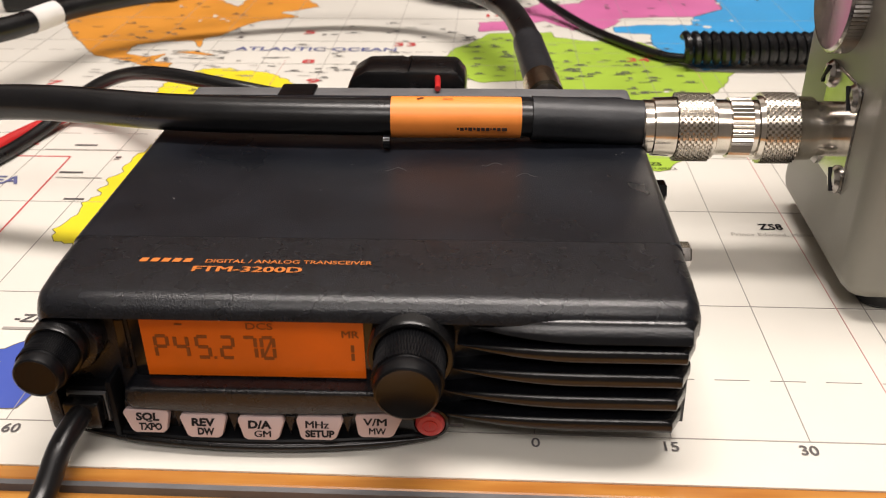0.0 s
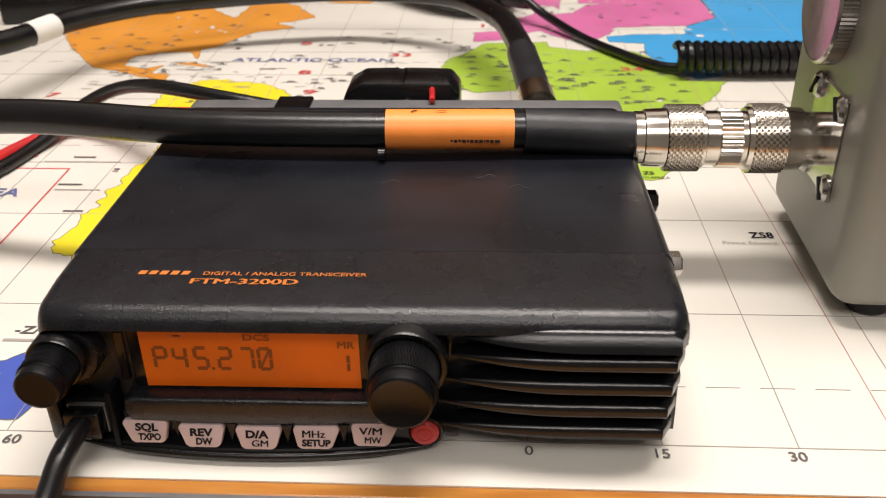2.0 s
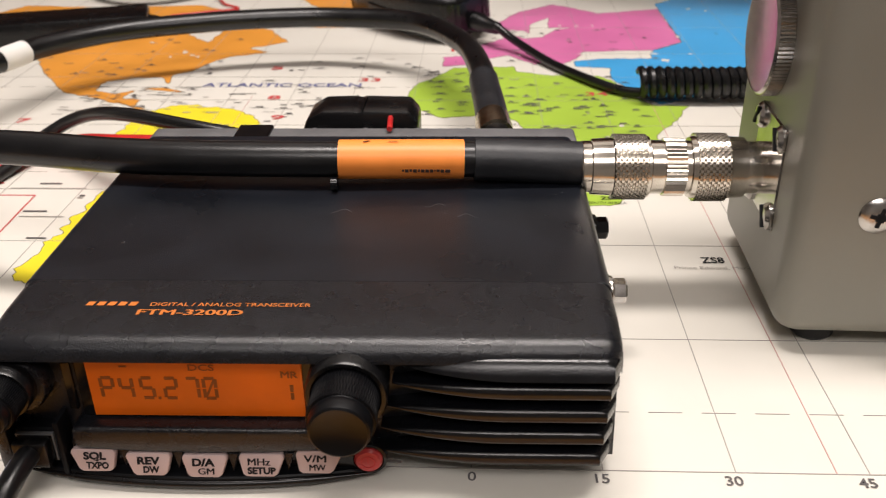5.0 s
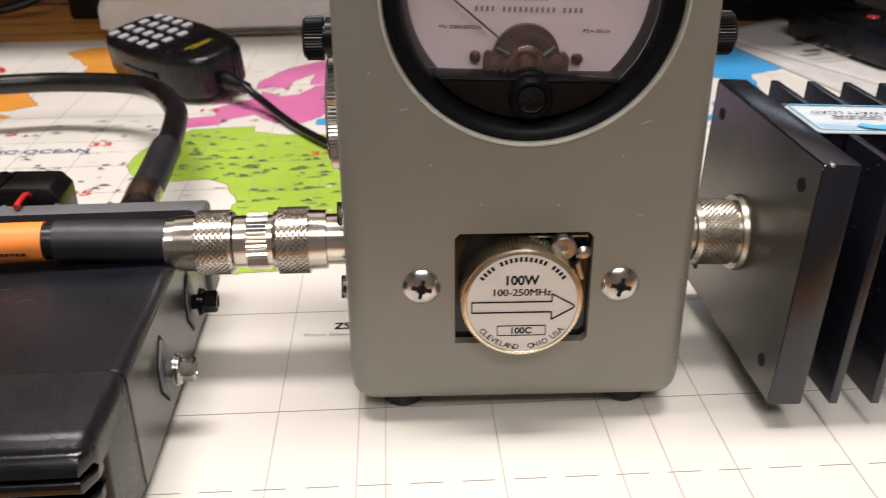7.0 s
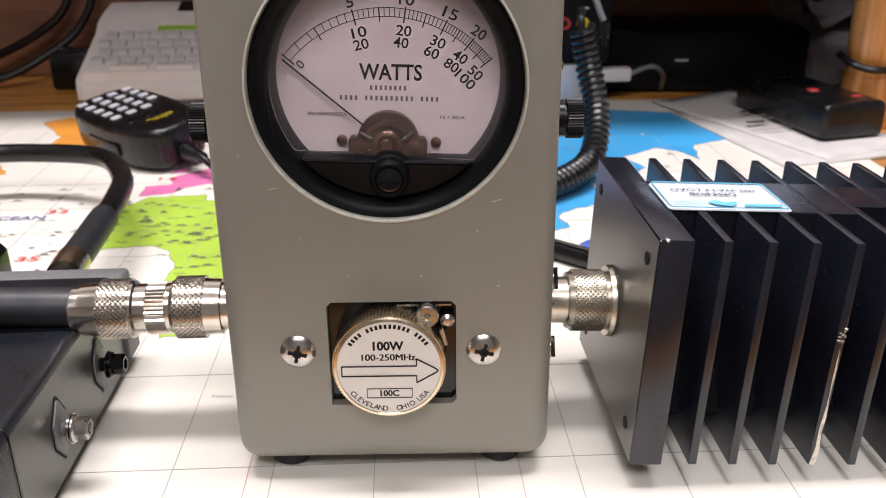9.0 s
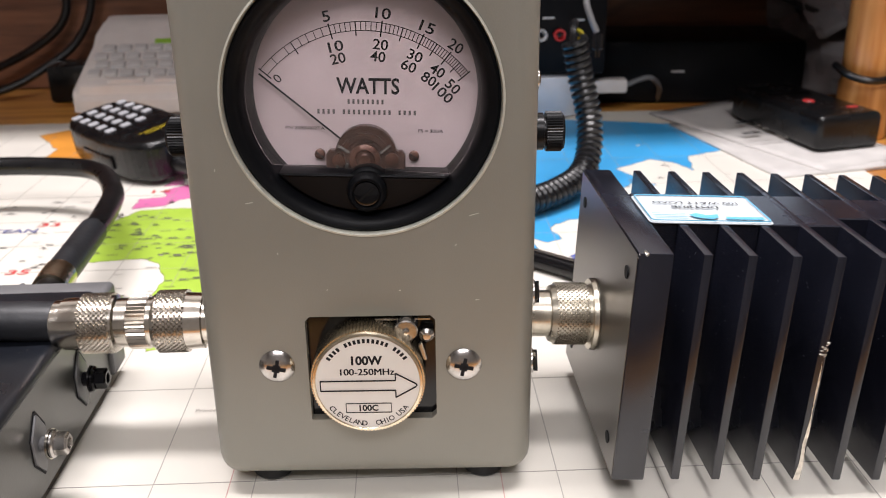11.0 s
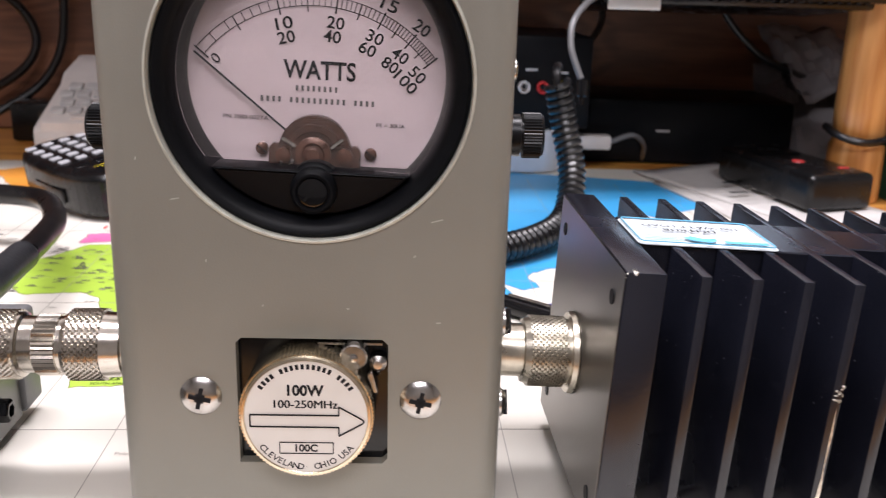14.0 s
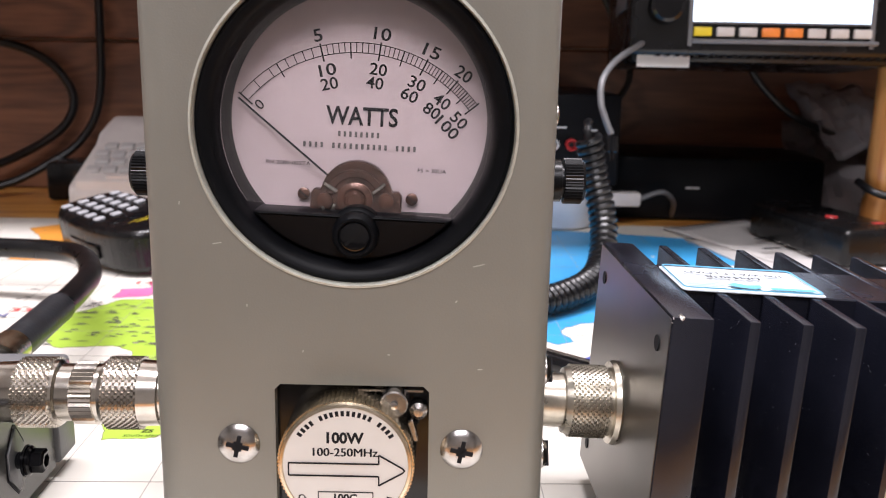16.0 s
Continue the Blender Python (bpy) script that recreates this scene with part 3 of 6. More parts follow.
for lon, lat, size in WATER:
    cx, cy = sea(lon, lat)
    stretch, turn = random.uniform(0.4, 0.9), random.uniform(0, 3.1)
    bm = bmesh.new()
    ring = []
    for k in range(22):
        w = 2 * math.pi * k / 22
        r = size * 0.001 * (1 + 0.9 * noise.noise(Vector((math.cos(w) * 1.3, math.sin(w) * 1.3, lon))))
        px, py = r * math.cos(w), r * stretch * math.sin(w)
        ring.append(bm.verts.new((cx + px * math.cos(turn) - py * math.sin(turn), cy + px * math.sin(turn) + py * math.cos(turn), 0.00019)))
    bm.faces.new(ring)
    part("inland_sea", bm, PAPER, world_map, smooth=0)
random.seed(14)
for k in range(120):
    lon, lat = random.choice(((random.uniform(-12, 14), random.uniform(6, 33)), (random.uniform(10, 40), random.uniform(-30, 30)), (random.uniform(-55, -18), random.uniform(-10, 45))))
    x, y = sea(lon, lat)
    w = random.choice((0.0030, 0.0036, 0.0042))
    bar(w, 0.0013, (x, y + 0.0016, 0.000255 + k * 1e-6), DIMINK, world_map)
    if k % 3:
        bar(w * random.uniform(1.4, 2.4), 0.0005, (x, y, 0.000255 + k * 1e-6), DIMINK, world_map)
random.seed(5)
for k in range(250):
    lon, lat = random.choice(((random.uniform(-14, 42), random.uniform(-30, 34)), (random.uniform(0, 38), random.uniform(-32, 32)), (random.uniform(-100, -70), random.uniform(8, 24)), (random.uniform(-122, -70), random.uniform(28, 54)),
                              (random.uniform(-60, -5), random.uniform(0, 45)), (random.uniform(0, 50), random.uniform(40, 60)), (random.uniform(-78, -44), random.uniform(-36, 8)), (random.uniform(60, 170), random.uniform(10, 60))))
    x, y = sea(lon, lat)
    w = random.uniform(0.002, 0.007)
    bar(w, random.uniform(0.0005, 0.0009), (x, y, 0.00025 + k * 1e-6), DIMINK if k % 3 else LINE, world_map)
    if k % 2:
        bar(0.0024, 0.0012, (x + random.uniform(-0.001, 0.001), y + 0.0020, 0.00025 + k * 1e-6), DIMINK, world_map)

# ---- mobile transceiver ----
radio = thing("mobile_transceiver", pose(-0.0412, -0.009, 0.0, 0, 0, 0.5), "black mobile radio with amber lit display, lying on map", "radio")
part("top_cover", moved(prism(round_rect(-0.0779, 0.0779, 0.0045, 0.0435, 0.0032), 0.105, 0.0004, 1), pose(0, 0.0315, 0)), COVER, radio, "dusty black painted steel cover")
for s in (-1, 1):
    part("side_plate", box(min(s * 0.0776, s * 0.0782), max(s * 0.0776, s * 0.0782), 0.0318, 0.1366, 0.0046, 0.0404, 0.0002, 1), SIDE, radio, "satin dark side plate")
# front housing: its top falls off to the front in a soft curve, its ends are rounded
prof = [(0.0312, 0.0437), (0.0180, 0.0437)]
prof += [(0.0066 - 0.0052 * math.sin(radians(a)), 0.0385 + 0.0052 * math.cos(radians(a))) for a in range(0, 91, 15)]
prof += [(0.0020, 0.0381), (0.0080, 0.0377), (0.0085, 0.0060), (0.0312, 0.0050)]
bm = bmesh.new()
rings, R_END, HALF = [], 0.0046, 0.0779
for e in (0.0, 0.0002, 0.0006, 0.0012, 0.0020, 0.0030, 0.0046, 0.02, 0.05, 0.07):
    drop = R_END - math.sqrt(max(0.0, R_END ** 2 - max(0.0, R_END - e) ** 2))
    for side in (-1, 1):
        ring = []
        for y, z in prof:
            x = side * (HALF - e) * (1.0 - (0.024 if side < 0 else 0.010) * max(0.0, 1 - y / 0.030) ** 2)
            front = min(1.0, max(0.0, (0.02 - y) / 0.012))
            ring.append((x, y + (0.8 * drop * front if z > 0.0376 else 0.0), z - drop if z > 0.0376 else z))
        rings.append(ring)
rings = [[bm.verts.new(p) for p in r] for r in sorted(rings, key=lambda r: r[0][0])]
for p, q in zip(rings, rings[1:]):
    for k in range(len(prof)):
        bm.faces.new((p[k], p[(k + 1) % len(prof)], q[(k + 1) % len(prof)], q[k]))
bm.faces.new(rings[0])
bm.faces.new(rings[-1][::-1])
part("front_housing", bm, PLASTIC, radio, "textured black plastic front", 50)
part("seam", box(-0.0781, 0.0781, 0.0312, 0.0316, 0.007, 0.0405), GLOSS, radio)
part("top_seam", box(-0.0742, 0.0742, 0.03125, 0.03155, 0.0420, 0.04372), INK, radio)


RIB = [(0.0, 0.50), (0.72, 0.49), (0.84, 0.46), (0.92, 0.38), (0.97, 0.25), (1.0, 0.08), (1.0, -0.22), (0.985, -0.36), (0.95, -0.46), (0.88, -0.50), (0.0, -0.50)]
TOP_RIB = [(0.0, 0.56), (0.60, 0.52), (0.69, 0.47), (0.76, 0.38), (0.84, 0.18), (0.92, -0.06), (0.98, -0.28), (0.99, -0.40), (0.95, -0.48), (0.86, -0.50), (0.0, -0.50)]


def rib(z, depth, height, x0, x1, shape, name="rib"):
    """A rounded cooling rib, tapering to nothing at its inner end."""
    bm = bmesh.new()
    rings = []
    for k in range(22):
        u = k / 21
        x = x0 + (x1 - x0) * u
        s = math.sin(math.pi / 2 * min(1.0, u / 0.55)) ** 0.8
        e = 1.0 if u < 0.96 else math.sqrt(max(0.15, 1 - ((u - 0.96) / 0.045) ** 2))
        dd, hh = depth * (0.45 + 0.55 * s) * e, height * (0.12 + 0.88 * s) * (0.5 + 0.5 * e)
        zz = z - (1 - s) * height * 0.15
        rings.append([bm.verts.new((x, 0.0088 - dd * f, zz + hh * v)) for f, v in shape])
    for p, q in zip(rings, rings[1:]):
        for a in range(len(p) - 1):
            bm.faces.new((p[a], p[a + 1], q[a + 1], q[a]))
    for r in (rings[0], rings[-1]):
        bm.faces.new(r)
    for p, q in zip(rings, rings[1:]):
        bm.faces.new((p[-1], p[0], q[0], q[-1]))
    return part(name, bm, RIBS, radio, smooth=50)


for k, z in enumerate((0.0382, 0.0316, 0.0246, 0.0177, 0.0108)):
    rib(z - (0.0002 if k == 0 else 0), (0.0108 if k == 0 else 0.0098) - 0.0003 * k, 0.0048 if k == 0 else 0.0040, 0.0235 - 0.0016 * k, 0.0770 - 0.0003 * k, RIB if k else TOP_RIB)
part("bottom_plate", box(-0.0755, 0.0755, 0.012, 0.137, 0.0032, 0.0062, 0.0008, 1), SATIN, radio)
for x, y in product((-0.066, 0.066), (0.03, 0.125)):
    part("foot", moved(lathe([(0, 0.006), (0.0034, 0.006)], 20, "z"), pose(x, y, 0.0001)), RUBBER, radio)
# display
part("display_bezel", moved(prism(round_rect(-0.0565, 0.0030, 0.0178, 0.0372, 0.0012), 0.0022, 0.0004, 1), pose(0, 0.0066, 0)), GLOSS, radio, "gloss black display surround")
lcd = part("display", box(-0.0532, -0.0001, 0.0060, 0.0068, 0.0193, 0.0354), LCD, radio, "amber backlit liquid crystal display", smooth=0)
SEGS = {"P": "abefg", "4": "bcfg", "5": "acdfg", "2": "abdeg", "7": "abc", "0": "abcdef", "1": "bc"}


def seven(ch, x, z, w, h):
    """A seven-bar digit standing on the display."""
    t, y = 0.00042, 0.00585
    at = {"a": (0, h, 1), "g": (0, h / 2, 1), "d": (0, 0, 1), "b": (w / 2, 0.75 * h, 0), "c": (w / 2, 0.25 * h, 0), "e": (-w / 2, 0.25 * h, 0), "f": (-w / 2, 0.75 * h, 0)}
    for s in SEGS[ch]:
        dx, dz, flat = at[s]
        lx, lz = (w * 0.42, t) if flat else (t, h * 0.21)
        part("segment", box(x + dx - lx, x + dx + lx, y, 0.0060, z + dz - lz, z + dz + lz), SEG, lcd, smooth=0)


for ch, x in zip("P45270", (-0.0470, -0.0422, -0.0370, -0.0312, -0.0258, -0.0214)):
    seven(ch, x - 0.0017, 0.0248, 0.0029, 0.0060)
part("decimal_point", box(-0.0364, -0.0357, 0.00585, 0.0060, 0.0244, 0.0251), SEG, radio, smooth=0)
bm = moved(box(-0.0003, 0.0003, 0.00583, 0.0059, -0.0028, 0.0028), pose(-0.0231, 0, 0.0278, 0, 25, 0))
part("digit_stroke", bm, SEG, radio, smooth=0)
seven("1", -0.0042, 0.0244, 0.0026, 0.0048)
part("minus_sign", box(-0.0448, -0.0430, 0.00585, 0.0060, 0.0340, 0.0344), SEG, radio, smooth=0)
letters("DCS", 0.0018, (-0.0246, 0.0058, 0.0341), SEG, radio, width=0.0064, stand=True, bold=0.012)
letters("MR", 0.0020, (-0.0032, 0.0058, 0.0322), SEG, radio, width=0.0042, stand=True, bold=0.01)
# sill below the display
out = [(-0.0590, 0.0135), (-0.0575, 0.0118), (-0.0430, 0.0108), (-0.0270, 0.0105), (-0.0110, 0.0108), (0.0045, 0.0118), (0.0060, 0.0135), (0.0058, 0.0176), (0.0040, 0.0186), (-0.0570, 0.0186), (-0.0586, 0.0176)]
part("sill", moved(prism(out, 0.0075, 0.0013, 3), pose(0, 0.0014, 0)), PLASTIC, radio, "textured sill below the display", 60)
edge = [(x, 0.0040 - 0.0044 * (1 - ((x + 0.028) / 0.045) ** 2)) for x in np.linspace(-0.070, 0.014, 24)]
bm = prism(edge + [(0.014, 0.0088), (-0.070, 0.0088)], 0.0020, 0.0004, 1)
part("lip_floor", moved(bm, Matrix.Translation((0, 0, 0.0046)) @ Matrix.Rotation(radians(-90), 4, "X")), MOULD, radio)
chin = [Vector((x, 0.0040 - 0.0042 * (1 - ((x + 0.028) / 0.045) ** 2), 0.0032 - 0.0008 * (1 - ((x + 0.028) / 0.045) ** 2))) for x in np.linspace(-0.073, 0.017, 24)]
part("chin", tube(chin, lambda u: 0.0012 * min(1, 5 * u + 0.2, 5 * (1 - u) + 0.2), 12), SATIN, radio, "curved lower lip")
part("key_channel", box(-0.0605, 0.012, 0.0042, 0.0088, 0.0035, 0.0125, 0.0005, 1), SATIN, radio)
KEY_WORDS = (("SQL", "TXPO"), ("REV", "DW"), ("D/A", "GM"), ("MHz", "SETUP"), ("V/M", "MW"))
for k, (a, b) in enumerate(KEY_WORDS):
    x = -0.0538 + 0.0140 * k
    y = 0.0030 - 0.0020 * (1 - ((k - 2) / 2.6) ** 2)
    kz = 0.0085 - 0.0008 * (1 - ((k - 2) / 2.4) ** 2)
    sh = (k - 2) * 0.00035
    out = [(-0.0052 + sh, 0.0031), (-0.0058 + sh, 0.0020), (-0.0044, -0.0024), (-0.0034, -0.0031), (0.0034, -0.0031), (0.0044, -0.0024), (0.0058 + sh, 0.0020), (0.0052 + sh, 0.0031)]
    key = part("key", moved(prism(out, 0.0022, 0.0004, 2), pose(x, y - 0.0006, kz, -16, 0, 0)), KEY, radio, "pinkish white backlit key")
    for s, dz, hh in ((a, 0.00105, 0.00175), (b, -0.00125, 0.00155)):
        letters(s, hh * 1.08, (x + (0.0004 if dz < 0 else -0.0002), y - 0.00072 + dz * 0.287, kz + dz), INK, key, stand=True, bold=0.05, tilt=-16, width=(0.0072 if s == "SETUP" else 0.0058 if len(s) > 2 else 0.0042))
    if k < 4:
        part("key_divider", moved(prism([(-0.0014, 0.0026), (0.0014, 0.0026), (0, -0.0026)], 0.002, 0.0002, 1), pose(x + 0.0070, y + 0.0008, kz, -12)), PLASTIC, radio)
power = part("power_key", moved(lathe([(0.003, 0.0036), (0.0002, 0.0036), (-0.0006, 0.0030), (-0.0008, 0.0)], 28), pose(0.0153, 0.0028, 0.0080)), REDKEY, radio, "round red power key")
part("power_ring", moved(lathe([(0.004, 0.0046), (0.0006, 0.0046), (0.0004, 0.0040), (0.003, 0.0038)], 32, ring=True), pose(0.0153, 0.0028, 0.0080)), GLOSS, radio)
letters("I", 0.0022, (0.0153, 0.00195, 0.0088), RED, power, stand=True)
part("power_symbol", moved(lathe([(0.0, 0.0016), (-0.0001, 0.0016), (-0.0001, 0.0019), (0.0, 0.0019)], 24, ring=True), pose(0.0153, 0.00205, 0.0080)), RED, power, smooth=0)
bar(0.0036, 0.0010, (0.0218, 0.0030, 0.0078), COVER, radio, stand=True)


def knob(x, z, r, length, collar, name, y0=0.004):
    k = part(name, join(lathe([(0.0, r * 1.06), (-0.10 * length, r * 1.06), (-0.12 * length, r), (-0.14 * length, r * 0.98)], 48),
                        knurl(-0.14 * length, -0.76 * length, r * 1.01, 72, 30, 0.00020),
                        lathe([(-0.76 * length, r * 0.97), (-0.77 * length, r * 0.95), (-0.79 * length, r * 0.97), (-0.90 * length, r * 0.96), (-0.98 * length, r * 0.91), (-length, r * 0.84), (-0.985 * length, r * 0.80), (-0.975 * length, 0.0)], 48)), KNOB, radio, "black knurled rotary knob", 40)
    moved_m = pose(x, y0, z)
    k.data.transform(moved_m)
    part("collar", moved(lathe([(0.004, collar), (-0.0035, collar), (-0.0042, collar * 0.96), (-0.0042, collar * 0.86), (0.0, collar * 0.84)], 48, ring=True), moved_m), SATIN, radio)
    return k


knob(0.0115, 0.0312, 0.0078, 0.0172, 0.0100, "tuning_knob", 0.0025)
knob(-0.0715, 0.0305, 0.0057, 0.0140, 0.0070, "volume_knob", 0.003)
part("volume_boss", moved(lathe([(0.012, 0.0078), (0.0, 0.0078), (-0.001, 0.0072)], 40), pose(-0.0702, 0.004, 0.0298)), PLASTIC, radio)
part("slot", box(-0.0600, -0.0578, 0.0070, 0.0086, 0.0200, 0.0345, 0.0003, 1), GLOSS, radio)
part("jack_frame", moved(prism(round_rect(-0.0745, -0.0635, 0.0050, 0.0160, 0.0008), 0.0045, 0.0005, 1), pose(0, 0.0045, 0)), MOULD, radio)
part("jack_rim", join(box(-0.0738, -0.0642, 0.0034, 0.0046, 0.0146, 0.0150), box(-0.0738, -0.0734, 0.0034, 0.0046, 0.0066, 0.0145), box(-0.0646, -0.0642, 0.0034, 0.0046, 0.0066, 0.0145)), GREYCAST, radio, "clear edge of the modular plug")
part("left_guard", box(-0.0628, -0.0612, 0.0015, 0.0085, 0.003, 0.0200, 0.0006, 2), MOULD, radio)
part("corner_post", box(-0.0789, -0.0752, 0.0022, 0.0088, 0.0040, 0.0225, 0.0012, 2), PLASTIC, radio)
part("rear_heatsink", moved(prism(round_rect(-0.0795, 0.0800, 0.0055, 0.0412, 0.0020), 0.014, 0.0008, 2), pose(0, 0.1372, 0)), GREYCAST, radio, "grey cast rear heat sink")
part("rear_notch", box(-0.047, -0.034, 0.1365, 0.1516, 0.0395, 0.0424, 0.0005, 1), SATIN, radio)
for x in (-0.02, 0.0, 0.02, 0.04):
    part("fin", box(x - 0.001, x + 0.001, 0.1513, 0.160, 0.008, 0.038, 0.0004, 1), GREYCAST, radio)
# bolts of the mounting holes
for y, dark in ((0.1060, True), (0.0640, False)):
    plate = [(0.0, 0.0105), (0.0012, 0.0100), (0.0056, 0.0034), (0.0056, -0.0034), (0.0012, -0.0100), (0.0, -0.0105), (-0.0056, -0.0040), (-0.0056, 0.0040)]
    mm = pose(0.0782, y, 0.0218, 0, 0, 90)
    # thin black diamond paints the shade of the recess round the plate
    part("plate_recess", moved(prism([(px * 1.16 + 0.0004, pz * 1.12) for px, pz in plate], -0.0002), mm), INK, radio, "flat black diamond for the shade in the recess", smooth=0)
    part("bolt_plate", moved(prism(plate, -0.0009, 0.0003, 2), mm), GREYCAST, radio, "grey diamond-shaped plate")
    fin_m, shine = (GLOSS, GLOSS) if dark else (STEEL, NICKEL)
    bolt = part("bolt", moved(join(lathe([(0, 0.0023), (-0.0042, 0.0023)], 20), lathe([(-0.0046, 0.0046), (-0.0052, 0.0046), (-0.0058, 0.0040)], 32), lathe([(-0.0058, 0.0038), (-0.0092, 0.0038), (-0.0098, 0.0031), (-0.0098, 0.0022), (-0.0088, 0.0020), (-0.0088, 0)], 6)), mm), fin_m, radio, "black hexagon bolt" if dark else "steel hexagon bolt", 20)
    for k in range(5):
        part("thread", moved(lathe([(-0.0009 - 0.0006 * k, 0.0023), (-0.0012 - 0.0006 * k, 0.0027), (-0.0015 - 0.0006 * k, 0.0023)], 20), mm), INK if dark else GREYCAST, bolt)
    part("washer", moved(lathe([(-0.0036, 0.0050), (-0.0044, 0.0050)], 28), mm), shine, radio)
# orange print on the top
for k in range(5):
    bm = bmesh.new()
    x = -0.0548 + k * 0.0027
    bm.faces.new([bm.verts.new(p) for p in ((x - 0.0010, 0.0185, 0.04385), (x + 0.0009, 0.0185, 0.04385), (x + 0.0013, 0.0203, 0.04385), (x - 0.0006, 0.0203, 0.04385))])
    part("emblem_bar", bm, ORANGE_PRINT, radio, smooth=0)
letters("DIGITAL / ANALOG TRANSCEIVER", 0.0016, (-0.0192, 0.0192, 0.04385), ORANGE_PRINT, radio, width=0.0405, bold=0.008)
letters("FTM-3200D", 0.0024, (-0.0285, 0.0155, 0.04385), ORANGE_PRINT, radio, width=0.0265, bold=0.03)

random.seed(11)
bms = []
for k in range(46):
    x, y, s, w = random.uniform(-0.07, 0.07), random.uniform(0.036, 0.088), random.uniform(0.00012, 0.00035), random.uniform(0, 6.3)
    bm = bmesh.new()
    bm.faces.new([bm.verts.new((x + s * a * math.cos(w) - s * b * math.sin(w), y + s * a * math.sin(w) + s * b * math.cos(w), 0.04350 + 0.00001 * k / 46)) for a, b in ((-1, -0.5), (1, -0.6), (0.8, 0.6), (-0.9, 0.4))])
    bms.append(bm)
tagged(part("dust_flakes", join(*bms), GREYCAST, radio, "pale dust flakes", 0), kind="stuff")
for cx, cy, a0 in ((0.030, 0.078, 0.4), (0.040, 0.071, 2.0), (0.002, 0.074, 1.0)):
    hair = [Vector((cx + 0.003 * u, cy + 0.0012 * math.sin(3 * u + a0), 0.04352)) for u in np.linspace(-1, 1, 9)]
    part("lint_hair", tube(hair, 0.00005, 4), GREYCAST, radio, smooth=0)

fl = thing("microphone_lead", pose(0, 0, 0), "black lead plugged into the front of the transceiver", "cable")
part("lead", tube(spline([(-0.1105, -0.0050, 0.0105), (-0.1110, -0.0120, 0.0112), (-0.1118, -0.0205, 0.0095), (-0.1128, -0.0310, 0.0040), (-0.1140, -0.0450, 0.0022), (-0.1150, -0.0700, 0.0022), (-0.1155, -0.0830, -0.0040), (-0.1155, -0.0860, -0.0300), (-0.1150, -0.0850, -0.30)], 8), 0.0029, 14), RUBBER, fl, "round black lead")
part("plug", box(-0.1150, -0.1060, -0.0098, -0.0040, 0.0068, 0.0145, 0.0008, 2), SATIN, fl, "small black modular plug")

# ---- wattmeter ----
BX = Matrix.Translation((0.1443, 0.0534, 0)) @ Matrix.Rotation(radians(-1.8), 4, "Z")
meter = thing("wattmeter", BX, "grey-green enamelled steel watt meter with a round dial, on rubber feet", "watt meter")
DZ = 0.1312
BULGE_X, BULGE_Z = 0.0012, 0.1040
body = part("case", moved(box(-0.0518, 0.0512, 0.0, 0.080, 0.0058, 0.1790, 0.0075, 5), pose(0, 0, 0)), CASE, meter, "worn grey-green enamelled case")
chamfer = [(-0.0195, 0.0285), (0.0190, 0.0285), (0.0205, 0.0300), (0.0205, 0.0635), (0.0190, 0.0650), (-0.0180, 0.0650), (-0.0195, 0.0635), (-0.0195, 0.0300)]
cut(body, [moved(prism(circle(0.0394, 96), 0.030), pose(0.0012, -0.005, DZ)), moved(prism(chamfer, 0.020), pose(0, -0.005, 0)),
           moved(lathe([(-0.01, 0.0172), (0.012, 0.0172)], 64, "x"), pose(0.0512, 0.057, 0.079))])
DX = 0.0012
# ring whose pale colour paints the highlight along the opening's edge
part("dial_rim", moved(lathe([(0.0012, 0.0403), (-0.0004, 0.0401), (-0.0006, 0.0395), (0.0020, 0.0391), (0.0020, 0.0397)], 96, ring=True), pose(DX, 0, DZ)), RIM_GLINT_SCRATCH, meter, "pale edge of the dial opening, its highlight painted on")
bezel = part("dial_bezel", moved(lathe([(0.0034, 0.0394), (0.0014, 0.0390), (0.0006, 0.0380), (0.0011, 0.0364), (0.0026, 0.0350), (0.0060, 0.0341), (0.0110, 0.0334), (0.0148, 0.0329), (0.0156, 0.0332), (0.0156, 0.0394)], 96, ring=True), pose(DX, 0, DZ)), MOULD, meter, "black moulded bezel")
dial = part("dial_plate", moved(prism(circle(0.0336, 72), 0.002), pose(DX, 0.0145, DZ)), DIAL, meter, "lilac-white dial plate", smooth=0)
# black lower cover: the part of the disc below a chord, turned slightly with the dial
TILT = 2.0
low = []
for k in range(41):
    w = radians(221.5 + 97 * k / 40)
    low.append((0.0337 * math.cos(w), 0.0337 * math.sin(w)))
cover = part("movement_cover", moved(prism(low, 0.0105, 0.0009, 3), pose(DX, 0.0036, DZ, 0, TILT, 0)), MOULD, meter, "gloss black lower cover")
part("cover_bulge", moved(lathe([(0.009, 0.0060), (0.0030, 0.0060), (0.0010, 0.0056), (0.0002, 0.0048), (0.0002, 0.0042), (0.0008, 0.0039), (0.0008, 0.0)], 40), pose(BULGE_X, 0.0002, BULGE_Z)), MOULD, meter)
part("bulge_collar", moved(lathe([(0.009, 0.0070), (0.0050, 0.0070), (0.0042, 0.0064), (0.0040, 0.0058)], 40), pose(BULGE_X, 0.0002, BULGE_Z)), MOULD, meter)
part("zero_screw", moved(join(lathe([(0.003, 0.0036), (0.0003, 0.0036), (0.0001, 0.0030)], 32)), pose(BULGE_X, 0.0002, BULGE_Z)), GLOSS, meter)
part("zero_slot", moved(box(-0.0030, 0.0030, 0.0007, 0.0012, -0.0004, 0.0004), pose(BULGE_X, -0.0007, BULGE_Z, 0, -42, 0)), SATIN, meter)
